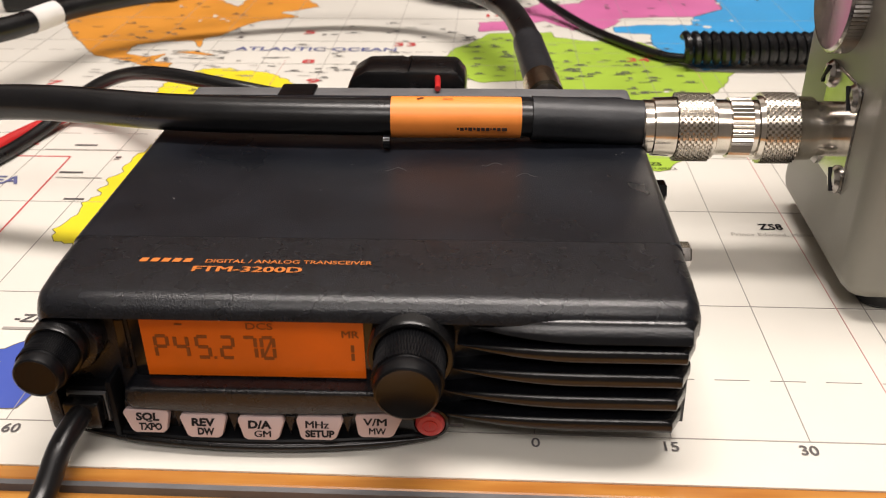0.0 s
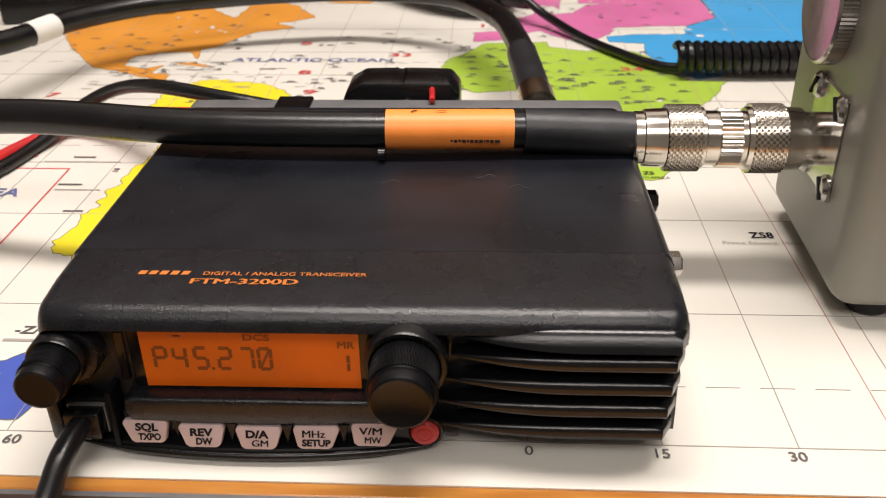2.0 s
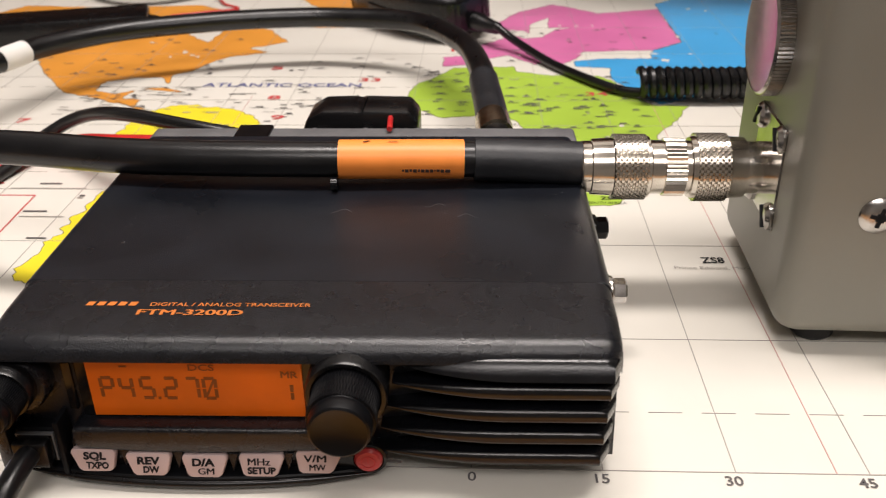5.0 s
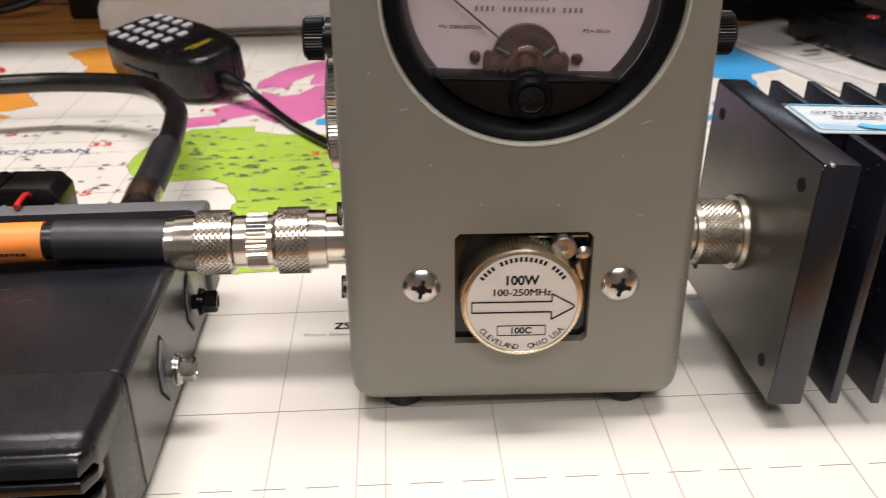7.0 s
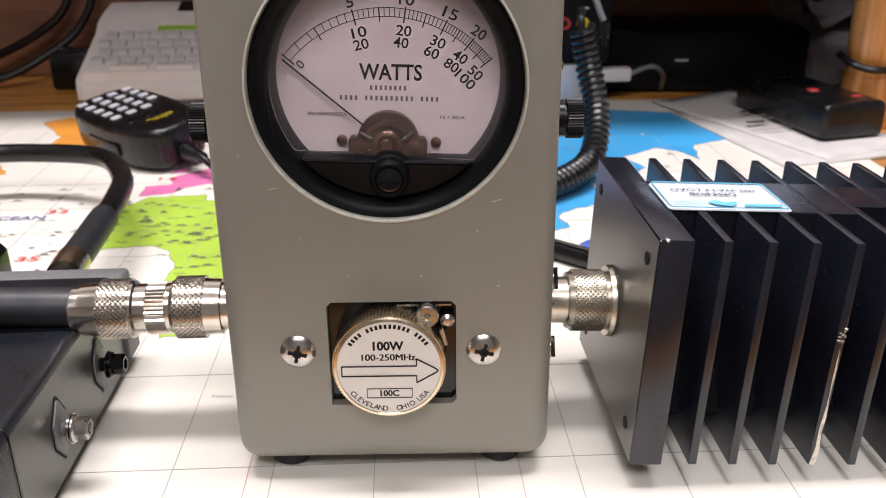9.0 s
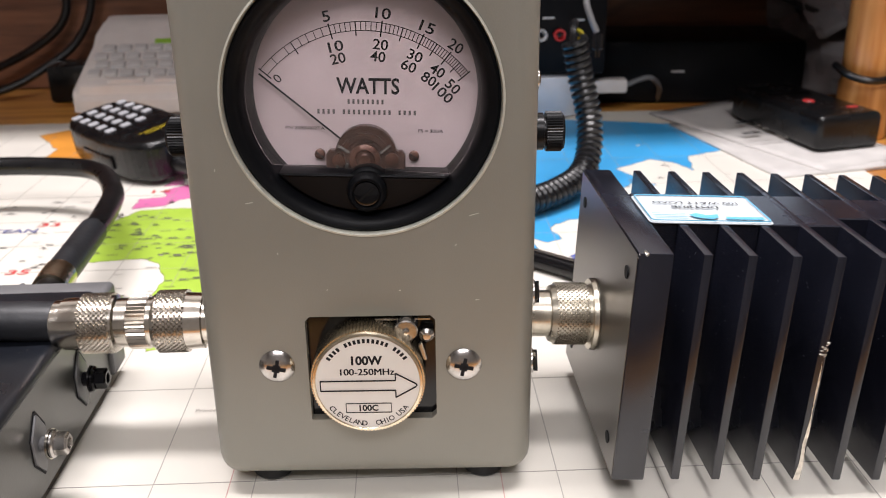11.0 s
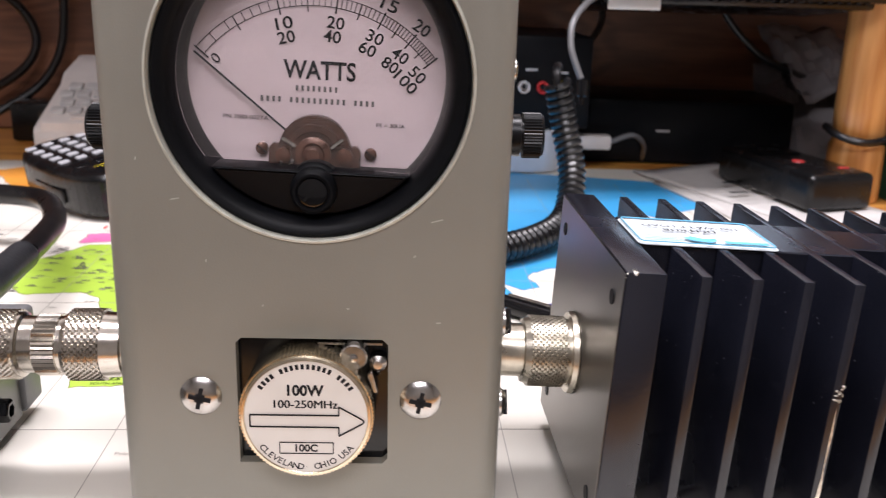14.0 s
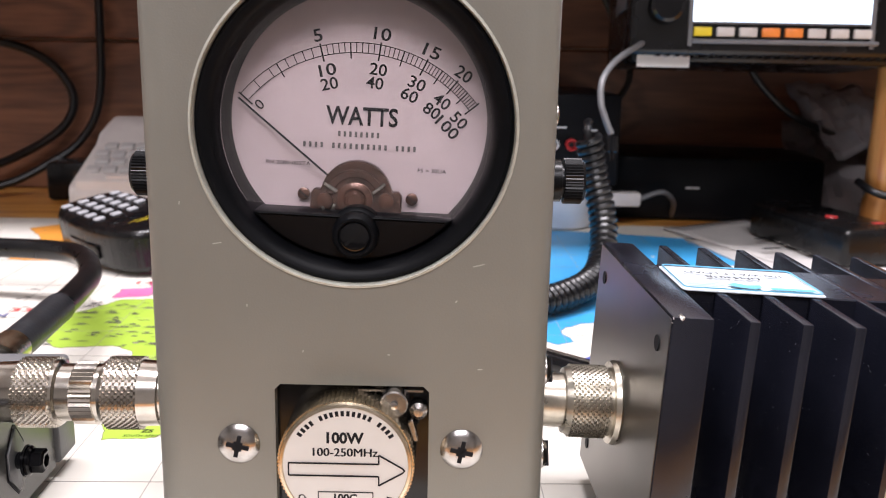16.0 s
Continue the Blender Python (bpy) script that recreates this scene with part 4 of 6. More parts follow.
PX, PZ, DY = 0.0004, 0.1118, 0.0142
HZ = 0.0008
half = [(0.0092 * math.cos(radians(a)), HZ + 0.0092 * math.sin(radians(a))) for a in range(0, 181, 10)]
part("movement_housing", moved(prism([(0.0118, -0.010), (0.0118, 0.0012), (0.0108, 0.0024), (0.0092, HZ + 0.0014)] + half[2:-2] + [(-0.0092, HZ + 0.0014), (-0.0108, 0.0024), (-0.0118, 0.0012), (-0.0118, -0.010)], 0.0030, 0.0003, 1), pose(PX + 0.0002, 0.0110, PZ, 0, TILT, 0)), BROWN, meter, "dark brown movement behind the dial glass")
part("movement_arc", moved(prism([(0.0078 * math.cos(radians(a)), 0.0078 * math.sin(radians(a))) for a in range(12, 169, 12)] + [(0.0058 * math.cos(radians(a)), 0.0058 * math.sin(radians(a))) for a in range(168, 11, -12)], 0.001, 0.0002, 1), pose(PX, 0.0104, PZ)), BROWN, meter, "brown coil former")
part("coil", moved(lathe([(0.002, 0.0046), (0.0, 0.0046), (-0.0006, 0.0036), (-0.0007, 0.0030), (-0.0003, 0.0026), (-0.0012, 0.0016), (-0.0012, 0.0)], 28), pose(PX, 0.0100, PZ)), COIL, meter, "copper brown coil")
part("hairspring", moved(tube([Vector((0.0034 * (0.5 + 0.5 * u) * math.cos(15 * u), 0, 0.0034 * (0.5 + 0.5 * u) * math.sin(15 * u))) for u in np.linspace(0, 1, 60)], 0.00012, 5), pose(PX, 0.0090, PZ)), COIL, meter)
for dx, dz, a in ((-0.0062, 0.0032, 58), (0.0062, 0.0030, -52), (-0.0080, -0.0035, 8), (-0.0060, -0.0030, -22)):
    part("hairspring_arm", moved(box(-0.0005, 0.0005, 0, 0.0006, -0.0021, 0.0021, 0.0002, 1), pose(PX + dx, 0.0098, PZ + dz, 0, -a, 0)), STEEL, meter)
for dx in (-0.0078, 0.0080):
    part("terminal", moved(lathe([(0.001, 0.0020), (-0.0004, 0.0020), (-0.0008, 0.0008), (-0.0008, 0)], 20), pose(PX + dx, 0.0104, PZ - 0.0002)), COIL, meter)
for dx, dz in ((-0.0137, 0.0009), (0.0145, -0.0002)):
    dial_screw = part("dial_screw", moved(lathe([(0.001, 0.0016), (-0.0008, 0.0016), (-0.0012, 0.0009), (-0.0012, 0)], 20), pose(PX + dx, DY, PZ + dz)), COIL, meter)
    # slot as a black bar, its inner shade painted
    part("slot", moved(box(-0.0014, 0.0014, -0.0014, -0.0010, -0.0002, 0.0002), pose(PX + dx, DY, PZ + dz, 0, 40, 0)), INK, dial_screw, smooth=0)
# scale
SC = [(0, -48.3), (5, -13.1), (10, 9.2), (15, 27.1), (20, 40.4), (25, 51.6)]


def at_angle(v):
    return float(np.interp(v, [a for a, _ in SC], [b for _, b in SC]))


def polar(r, a):
    return PX + r * math.sin(radians(a)), PZ + r * math.cos(radians(a))


bms = []
for r in (0.0371, 0.0396):
    for k in range(48):
        a0, a1 = (at_angle(0) + (at_angle(25) - at_angle(0)) * j / 48 for j in (k, k + 1))
        bm = bmesh.new()
        q = [polar(r - 0.00010, a0), polar(r + 0.00010, a0), polar(r + 0.00010, a1), polar(r - 0.00010, a1)]
        bm.faces.new([bm.verts.new((x, DY, z)) for x, z in q])
        bms.append(bm)
part("scale_arc", join(*bms), INK, meter, smooth=0)
bms = []
for k in range(51):
    v = k * 0.5
    a = at_angle(v)
    r0, r1, w = (0.0356, 0.0402, 0.00020) if k % 10 == 0 else (0.0356, 0.0396, 0.00016) if k % 5 == 0 else (0.0371, 0.0396, 0.00010)
    if v < 2.5 and k % 2:
        continue
    c, s = math.cos(radians(a)), math.sin(radians(a))
    bm = bmesh.new()
    bm.faces.new([bm.verts.new((x + dx * c, DY, z - dx * s)) for (x, z), dx in ((polar(r0, a), -w), (polar(r1, a), -w), (polar(r1, a), w), (polar(r0, a), w))])
    bms.append(bm)
part("scale_ticks", join(*bms), INK, meter, smooth=0)
for v, s in ((5, "5"), (10, "10"), (15, "15"), (20, "20")):
    x, z = polar(0.0423, at_angle(v))
    letters(s, 0.0030, (x, DY, z), INK, meter, width=0.0022 * len(s), bold=0.014, stand=True, turn=-at_angle(v) * 0.85)
for rr, row in ((0.0335, ("10", "20", "30", "40", "50")), (0.0300, ("20", "40", "60", "80", "100"))):
    for v, s in zip((5, 10, 15, 20, 25), row):
        x, z = polar(rr, at_angle(v) + (0.6 if rr > 0.031 else 0.0))
        letters(s, 0.0029, (x, DY, z), INK, meter, width=0.0022 * len(s), bold=0.014, stand=True, turn=-at_angle(v) * 0.85)
x, z = polar(0.0343, at_angle(0) + 2.0)
letters("0", 0.0026, (x, DY, z), INK, meter, width=0.0018, stand=True, turn=45)
WX, WZ = 0.0019, 0.1329
letters("WATTS", 0.0045, (WX, DY, WZ), INK, meter, width=0.0185, stand=True, bold=0.022, turn=-TILT)


def bar_words(parent, counts, x0, x1, z, h):
    """Rows of small upright strokes standing for a maker's line of print."""
    total = sum(counts) + len(counts) - 1
    step, bms, k = (x1 - x0) / total, [], 0
    for count in counts:
        for _ in range(count):
            x = x0 + step * (k + 0.5)
            bms.append(moved(box(x - 0.22 * step, x + 0.22 * step, DY - 0.00002, DY, z - h / 2, z + h / 2), pose(WX, 0, WZ, 0, TILT, 0)))
            k += 1
        k += 1
    part("maker_bars", join(*bms), DIMINK, parent, smooth=0)


bar_words(meter, (8,), -0.0064, 0.0050, -0.0047, 0.0014)
bar_words(meter, (4, 10, 4), -0.0154, 0.0146, -0.0078, 0.0014)
letters("PN 2080-002TA", 0.0010, (WX - 0.0192, DY, WZ - 0.0122), INK, meter, width=0.0116, stand=True, turn=-TILT)
letters("FS = 30UA", 0.0010, (WX + 0.0182, DY, WZ - 0.0138), INK, meter, width=0.0074, stand=True, turn=-TILT)
p0, p1 = polar(0.006, -49.6), polar(0.0392, -49.6)
part("needle", tube([Vector((p0[0], 0.0116, p0[1])), Vector((p1[0], 0.0130, p1[1]))], 0.00030, 6), INK, meter, "thin black needle at zero")
pane = [(0.0338 * math.cos(radians(a)), 0.0338 * math.sin(radians(a))) for a in range(-41, 222, 6)]
gl = part("dial_glass", moved(prism(pane, 0.0004), pose(DX, 0.0060, DZ, 0, TILT, 0)), CLEAR, meter, "clear dial glass", smooth=0)
gl.visible_shadow = False
# plug-in element
part("socket_plate", moved(prism(chamfer, 0.001), pose(0, 0.0035, 0)), GLOSS, meter, "black recessed socket plate", smooth=0)
EX, EZ = -0.0004, 0.0462
elem = part("element", moved(join(knurl(-0.0072, 0.004, 0.0174, 100, 3, 0.00022, straight=True), lathe([(-0.0070, 0.0172), (-0.0080, 0.0168), (-0.0082, 0.0161), (-0.0076, 0.0158)], 72)), pose(EX, 0, EZ)), BRASS, meter, "pale brass knurled plug-in element", 18)
part("element_face", moved(prism(circle(0.0161, 64), 0.001), pose(EX, -0.0078, EZ)), SLUGFACE, elem, "silvered face plate with black print", smooth=0)
FY = -0.00786
letters("100W", 0.0028, (EX, FY, EZ + 0.0077), INK, elem, width=0.0095, stand=True, bold=0.04)
letters("100-250MHz", 0.0022, (EX, FY, EZ + 0.0038), INK, elem, width=0.0166, stand=True, bold=0.008)
arrow = [(-0.0145, -0.0017), (0.0085, -0.0017), (0.0085, -0.0042), (0.0146, -0.0006), (0.0151, 0.0), (0.0146, 0.0006), (0.0085, 0.0042), (0.0085, 0.0017), (-0.0145, 0.0017)]
ol = [Vector((EX + x, FY, EZ - 0.0010 + z)) for x, z in arrow]
bms = []
for p, q in zip(ol, ol[1:] + ol[:1]):
    bms.append(tube([p, q], 0.00025, 4))
part("arrow_outline", join(*bms), INK, elem, smooth=0)
ol = [Vector((EX + x, FY, EZ - 0.0088 + z)) for x, z in ((-0.0070, -0.0016), (0.0070, -0.0016), (0.0070, 0.0016), (-0.0070, 0.0016))]
part("box_outline", join(*[tube([p, q], 0.00015, 4) for p, q in zip(ol, ol[1:] + ol[:1])]), INK, elem, smooth=0)
letters("100C", 0.0020, (EX, FY, EZ - 0.0088), INK, elem, stand=True, bold=0.035)
bms, k = [], 0
for count in (4, 10, 4):
    for _ in range(count):
        bms.append(moved(box(-0.00042, 0.00042, FY, FY + 0.0001, 0.0136, 0.0150), pose(EX, 0, EZ, 0, -54 + 108 * k / 19, 0)))
        k += 1
    k += 1
part("maker_bars", join(*bms), INK, elem, smooth=0)
word = "CLEVELAND, OHIO USA"
for i, ch in enumerate(word):
    if ch != " ":
        a = 180 + 52 - 104 * i / (len(word) - 1)
        letters(ch, 0.0017 if ch != "," else 0.0006, (EX + 0.0143 * math.sin(radians(a)), FY, EZ + 0.0143 * math.cos(radians(a))), INK, elem, stand=True, bold=0.015, turn=-(a - 180), width=0.0)
part("catch_roller", moved(lathe([(0.003, 0.0036), (-0.0030, 0.0036), (-0.0034, 0.0032), (-0.0034, 0.0)], 32), pose(0.0116, 0, 0.0612)), STEEL, meter, "steel catch roller")
part("catch_pin", moved(lathe([(0.003, 0.0010), (-0.0040, 0.0010), (-0.0042, 0)], 16), pose(0.0116, 0, 0.0612)), STEEL, meter)
part("catch_screw", moved(lathe([(0.003, 0.0023), (0.0, 0.0023), (-0.0010, 0.0012), (-0.0011, 0)], 24), pose(0.0178, 0, 0.0582)), STEEL, meter)
part("catch_lever", moved(prism([(0.0150, 0.0560), (0.0163, 0.0572), (0.0172, 0.0540), (0.0180, 0.0512), (0.0168, 0.0508), (0.0160, 0.0528)], 0.002, 0.0003, 1), pose(0, -0.003, 0)), STEEL, meter)
part("catch_spring", box(0.0020, 0.0190, 0.0005, 0.0012, 0.0632, 0.0638), STEEL, meter)


def phillips(x, z):
    s = part("face_screw", moved(lathe([(0.001, 0.0056), (-0.0003, 0.0056), (-0.0012, 0.0046), (-0.0018, 0.0028), (-0.0019, 0.0)], 40), pose(x, 0, z)), STEEL, meter, "bright cross-head screw")
    # cross recess as black bars that paint the shade within it
    bm = join(box(-0.0030, 0.0030, -0.00215, -0.0008, -0.00055, 0.00055), box(-0.00055, 0.00055, -0.00215, -0.0008, -0.0030, 0.0030), box(-0.0012, 0.0012, -0.0021, -0.0008, -0.0012, 0.0012))
    part("cross_slot", moved(bm, pose(x, 0, z, 0, 12, 0)), INK, s, smooth=0)


phillips(-0.0292, 0.0482)
phillips(0.0292, 0.0478)
for x, y in product((-0.036, 0.036), (0.014, 0.066)):
    part("foot", moved(lathe([(0.0, 0.0062), (0.0010, 0.0070), (0.0062, 0.0072)], 28, "z"), pose(x, y, 0.0003)), RUBBER, meter)
for s in (-1, 1):
    at = Matrix.Translation((s * 0.0510, 0.026, 0.1155)) @ Matrix.Diagonal((s, 1, 1, 1))
    kn = part("strap_knob", moved(join(lathe([(0.0, 0.0058), (0.0040, 0.0058), (0.0042, 0.0046), (0.0048, 0.0046)], 32, "x"), knurl(0.0048, 0.0096, 0.0061, 44, 2, 0.00016, "x", True), lathe([(0.0096, 0.0060), (0.0104, 0.0054), (0.0106, 0.0)], 40, "x")), at), KNOB, meter, "black knurled strap knob", 25)
    part("side_screw", moved(lathe([(0, 0.0030), (0.0008, 0.0030), (0.0014, 0.0018), (0.0014, 0)], 24, "x"), Matrix.Translation((s * 0.0513, 0.016, 0.134)) @ Matrix.Diagonal((s, 1, 1, 1))), STEEL, meter)
    x0, x1 = sorted((s * 0.0505, s * 0.0524))
    flange = part("connector_flange", moved(box(x0, x1, -0.0150, 0.0150, -0.0165, 0.0165, 0.0005, 1), pose(0, 0.0345, 0.0490)), STEEL, meter, "square steel connector flange")
    for dy, dz in product((-0.0112, 0.0112), (-0.0128, 0.0128)):
        at = Matrix.Translation((s * 0.0523, 0.0345 + dy, 0.0490 + dz)) @ Matrix.Diagonal((s, 1, 1, 1))
        screw = part("flange_screw", moved(lathe([(0, 0.0043), (0.0008, 0.0043), (0.0020, 0.0032), (0.0025, 0)], 24, "x"), at), STEEL, flange, "domed slotted steel screw")
        # black bar in place of a cut slot and its shade
        part("slot", moved(box(0.0012, 0.0027, -0.0005, 0.0005, -0.0036, 0.0036), at @ Matrix.Rotation(radians(30 * dy * 100), 4, "X")), INK, screw, smooth=0)
for x, z, ln, w in ((-0.0330, 0.1020, 0.0022, 80), (0.0325, 0.0975, 0.0030, 75), (-0.0120, 0.0740, 0.0006, 20), (0.0100, 0.0735, 0.0006, 100), (0.0335, 0.0700, 0.0012, 85), (-0.0420, 0.1120, 0.0008, 10), (0.0270, 0.0880, 0.0007, 40), (-0.0260, 0.0860, 0.0006, 0)):
    part("scratch", moved(box(-0.00012, 0.00012, -0.0001, 0.0001, -ln / 2, ln / 2), pose(x, 0, z, 0, w, 0)), RIM_GLINT_SCRATCH, meter, "pale scratch in the enamel", smooth=0)
spare = part("spare_element", moved(join(knurl(-0.0046, 0.0, 0.0184, 90, 3, 0.00022, "x", True), lathe([(-0.0046, 0.0180), (-0.0054, 0.0174), (-0.0052, 0.0166), (-0.0050, 0)], 64, "x")), pose(-0.0519, 0.046, 0.0875)), STEEL, meter, "spare element with a knurled steel rim", 18)

# ---- dummy load ----
LX = Matrix.Translation((0.2203, 0.0432, 0.0090)) @ Matrix.Rotation(radians(2.75), 4, "Y") @ Matrix.Rotation(radians(0.2), 4, "Z")
load = thing("dummy_load", LX, "black finned heat sink load screwed to the watt meter", "dummy load")
LH, LD, LL = 0.0785, 0.0865, 0.1635
left = part("end_plate", box(0.0, 0.0105, 0, LD, 0, LH, 0.0007, 2), ANOD, load, "thick black end plate with a chipped corner")
part("machined_face", box(-0.0002, 0.0, 0.0009, LD - 0.0009, 0.0009, LH - 0.0009), MACHINED, left, "brushed bare-looking outer face", smooth=0)
right = part("end_plate", box(LL - 0.0115, LL, 0, LD, 0, LH, 0.0007, 2), ANOD, load)
part("spine", box(0.0106, 0.0740, 0.0275, 0.0580, 0.0, LH - 0.0002, 0.0004, 1), ANOD, load, "solid black spine")
part("spine", box(0.0741, LL - 0.0116, 0.0350, 0.0555, 0.0, LH - 0.0002, 0.0004, 1), ANOD, load)
fin_bm = box(-0.0014, 0.0014, 0.0, LD, 0.0004, LH - 0.0001, 0.0004, 2)
fin = part("fin", fin_bm, ANOD, load)
fins = [fin]
for k in range(10):
    if k:
        f = fin.copy()
        scene.collection.objects.link(f)
        f.parent = load
        fins.append(f)
    fins[k].matrix_basis = pose(0.0206 + 0.01330 * k, 0, 0)
for y, z in product((0.010, LD - 0.010), (0.010, LH - 0.010)):
    # holes drawn as black discs, the shade inside put into their colour
    part("screw_hole", moved(lathe([(-0.0005, 0.0021), (0.0002, 0.0021)], 20, "x"), pose(0, y, z)), INK, left)
    part("screw_hole", moved(lathe([(-0.0002, 0.0018), (0.0002, 0.0018)], 20, "x"), pose(LL - 0.0116, y, z)), INK, right)
random.seed(3)


def chips(parent, x, y, z, dx, dy, dz, count, size):
    """A patch of bare metal where the coating is knocked off."""
    bms = []
    for k in range(count):
        bm = bmesh.new()
        bmesh.ops.create_icosphere(bm, subdivisions=1, radius=size * random.uniform(0.4, 1.0))
        for v in bm.verts:
            v.co *= random.uniform(0.7, 1.2)
            v.co.y *= 0.35
        moved(bm, pose(x + random.uniform(-dx, dx), y + random.uniform(-dy, dy), z + random.uniform(-dz, dz), random.uniform(0, 360), random.uniform(0, 40), 0))
        bms.append(bm)
    return part("bare_metal", join(*bms), SCRAPE, parent, "bare scraped metal", smooth=20)


chips(left, 0.0012, 0.0006, LH - 0.0008, 0.0012, 0.0006, 0.0010, 9, 0.0009)
chips(left, 0.0030, 0.0004, 0.0006, 0.0030, 0.0004, 0.0005, 7, 0.0007)
chips(fins[2], 0.0, 0.0004, 0.0010, 0.0012, 0.0003, 0.0008, 6, 0.0007)
chips(fins[3], 0.0004, 0.0003, 0.0480, 0.0009, 0.0003, 0.0030, 14, 0.0010)
bm = bmesh.new()
bm.faces.new([bm.verts.new((x, -0.0001, z)) for x, z in ((-0.0012, 0.0005), (0.0010, 0.0005), (0.0012, 0.007), (0.0007, 0.013), (0.0011, 0.019), (0.0006, 0.026), (0.0009, 0.036), (0.0004, 0.044), (0.0002, 0.034), (0.0004, 0.024), (-0.0004, 0.014), (-0.0002, 0.007))])
part("scrape", bm, SCRAPE, fins[3], "long bare metal scrape", smooth=0)
bms = []
for k in range(150):
    kind = random.random()
    x, y, z = random.choice(range(10)) * 0.0133 + 0.0191, random.uniform(0.001, 0.024), LH * random.random() ** 0.6
    s, w = random.uniform(0.00008, 0.00022), random.uniform(0, 6.3)
    if kind < 0.25:
        x, y, z = LL - 0.0006 - 0.011 * random.random(), -0.00005, LH * random.random()
    bm = bmesh.new()
    for a, b in ((-1, -0.5), (1, -0.6), (0.8, 0.6), (-0.9, 0.4)):
        p, q = s * (a * math.cos(w) - b * math.sin(w)), s * (a * math.sin(w) + b * math.cos(w))
        bm.verts.new((x + p, y, z + q) if kind < 0.25 else (x - 0.00005, y + 2 * p, z + q))
    bm.faces.new(bm.verts)
    bms.append(bm)
tagged(part("dust_flakes", join(*bms), GREYCAST, load, "pale dust flakes", 0), kind="stuff")
stk = part("rating_label", moved(prism([(x, z) for x, z in round_rect(0.0100, 0.0505, 0.0262, 0.0535, 0.002)], 0.00025), Matrix.Translation((0, 0, LH + 0.0001)) @ Matrix.Rotation(radians(90), 4, "X") @ Matrix.Diagonal((1, 1, 1, 1))), STICKER, load, "white and blue rating label", smooth=0)
stk.data.transform(Matrix.Diagonal((1, -1, 1, 1)) if stk.data.vertices[0].co.y < 0 else Matrix.Identity(4))
ZL = LH + 0.0010
ring = [Vector((x, y, ZL)) for x, y in round_rect(0.0108, 0.0497, 0.0270, 0.0527, 0.0016)]
part("label_border", tube(ring + ring[:1], 0.00022, 4), CYAN, stk, smooth=0)
letters("100 WATT LOAD", 0.0023, (0.0300, 0.0450, ZL), INK, stk, width=0.0290, flip=True, bold=0.012)
letters("DM4303B", 0.0023, (0.0285, 0.0405, ZL), INK, stk, width=0.0160, flip=True, bold=0.012)
bar(0.0125, 0.0026, (0.0420, 0.0300, ZL), CYAN, stk, name="maker_bar")
bm = bmesh.new()
bm.faces.new([bm.verts.new((0.0290 + x, 0.0315 + y, ZL)) for x, y in ((-0.005, 0.001), (-0.003, -0.0015), (0.002, -0.003), (0.0045, -0.001), (0.005, 0.002), (0.001, 0.001), (-0.002, 0.003))])
part("blue_emblem", bm, CYAN, stk, smooth=0)
for k in range(4):
    bar(0.0110, 0.0004, (0.0180, 0.0290 + 0.0016 * k, ZL), CYAN, stk)
part("coax_connector", moved(join(lathe([(-0.0245, 0.0082), (-0.0170, 0.0082), (-0.0168, 0.0098), (-0.0150, 0.0104)], 48, "x"), knurl(-0.0150, -0.0040, 0.0106, 40, 12, 0.0003, "x"), lathe([(-0.0040, 0.0102), (-0.0028, 0.0102), (-0.0027, 0.0124), (-0.0012, 0.0128), (0.0, 0.0124)], 48, "x")), pose(0.0005, 0.0465, 0.0370)), OLDNICKEL, load, "knurled nickel coaxial connector", 18)
for y, z in product((0.012, LD - 0.012), (0.013, LH - 0.020)):
    bm = lathe([(0.0, 0.0100), (0.0040, 0.0108), (0.0062, 0.0096), (0.0068, 0.0)], 28, "x")
    for v in bm.verts:
        v.co += v.co.normalized() * 0.0006 * noise.noise(v.co * 400)
    part("felt_pad", moved(bm, pose(LL, y, z)), FELT, load, "fuzzy tan felt pad")

# ---- feed line to the watt meter ----
AY, AZ = 0.0905, 0.0476
coax = thing("coaxial_cable", pose(0, 0, 0), "thick black coaxial cable with an orange label, lying over the transceiver", "cable")
path = spline([(0.038, 0.0905, 0.0485), (0.0, 0.0880, 0.0510), (-0.043, 0.0855, 0.0518), (-0.080, 0.0858, 0.0518), (-0.114, 0.0885, 0.0515), (-0.171, 0.097, 0.0510), (-0.25, 0.112, 0.040), (-0.34, 0.15, 0.014), (-0.44, 0.23, 0.006), (-0.62, 0.40, 0.006)], 12)
part("sheath", tube(path, 0.0058, 20), RUBBER, coax, "black rubber sheath")
sub = lambda x0, x1: [p for p in path if x0 <= p.x <= x1]
part("label", tube(sub(-0.0435, -0.0015), 0.0063, 28), LABEL_O, coax, "orange wrap-round label")
part("heatshrink", tube(sub(-0.0016, 0.0385), lambda u: 0.0071 if u < 0.48 else 0.0068, 24), SHRINK, coax, "dark heat-shrink sleeve")
bms, x = [], -0.0290
for w in (0.0016, 0.0015, 0.0016, 0.0004, 0.0007, 0.0011, 0.0008, 0.0012, 0.0007, 0.0011, 0.0011, 0.0011, 0.0004, 0.0010, 0.0011, 0.0016):
    bms.append(box(x, x + w, -0.0066, -0.0064, -0.0006 if w > 0.001 else -0.0003, 0.0005))
    x += w + 0.0003
part("print_bars", moved(join(*bms), pose(0, 0.0868, 0.0517, 14, 0, 0)), BROWN, coax, "small dark line of print", smooth=0)
bar(0.0022, 0.0006, (-0.0340, 0.0850, 0.05825), INK, coax, turn=30)
bar(0.0030, 0.0004, (-0.0255, 0.0850, 0.05825), INK, coax)
part("cable_tie", moved(lathe([(-0.001, 0.0022), (0.001, 0.0022)], 16, "x"), pose(-0.044, 0.0790, 0.0462)), GLOSS, coax)
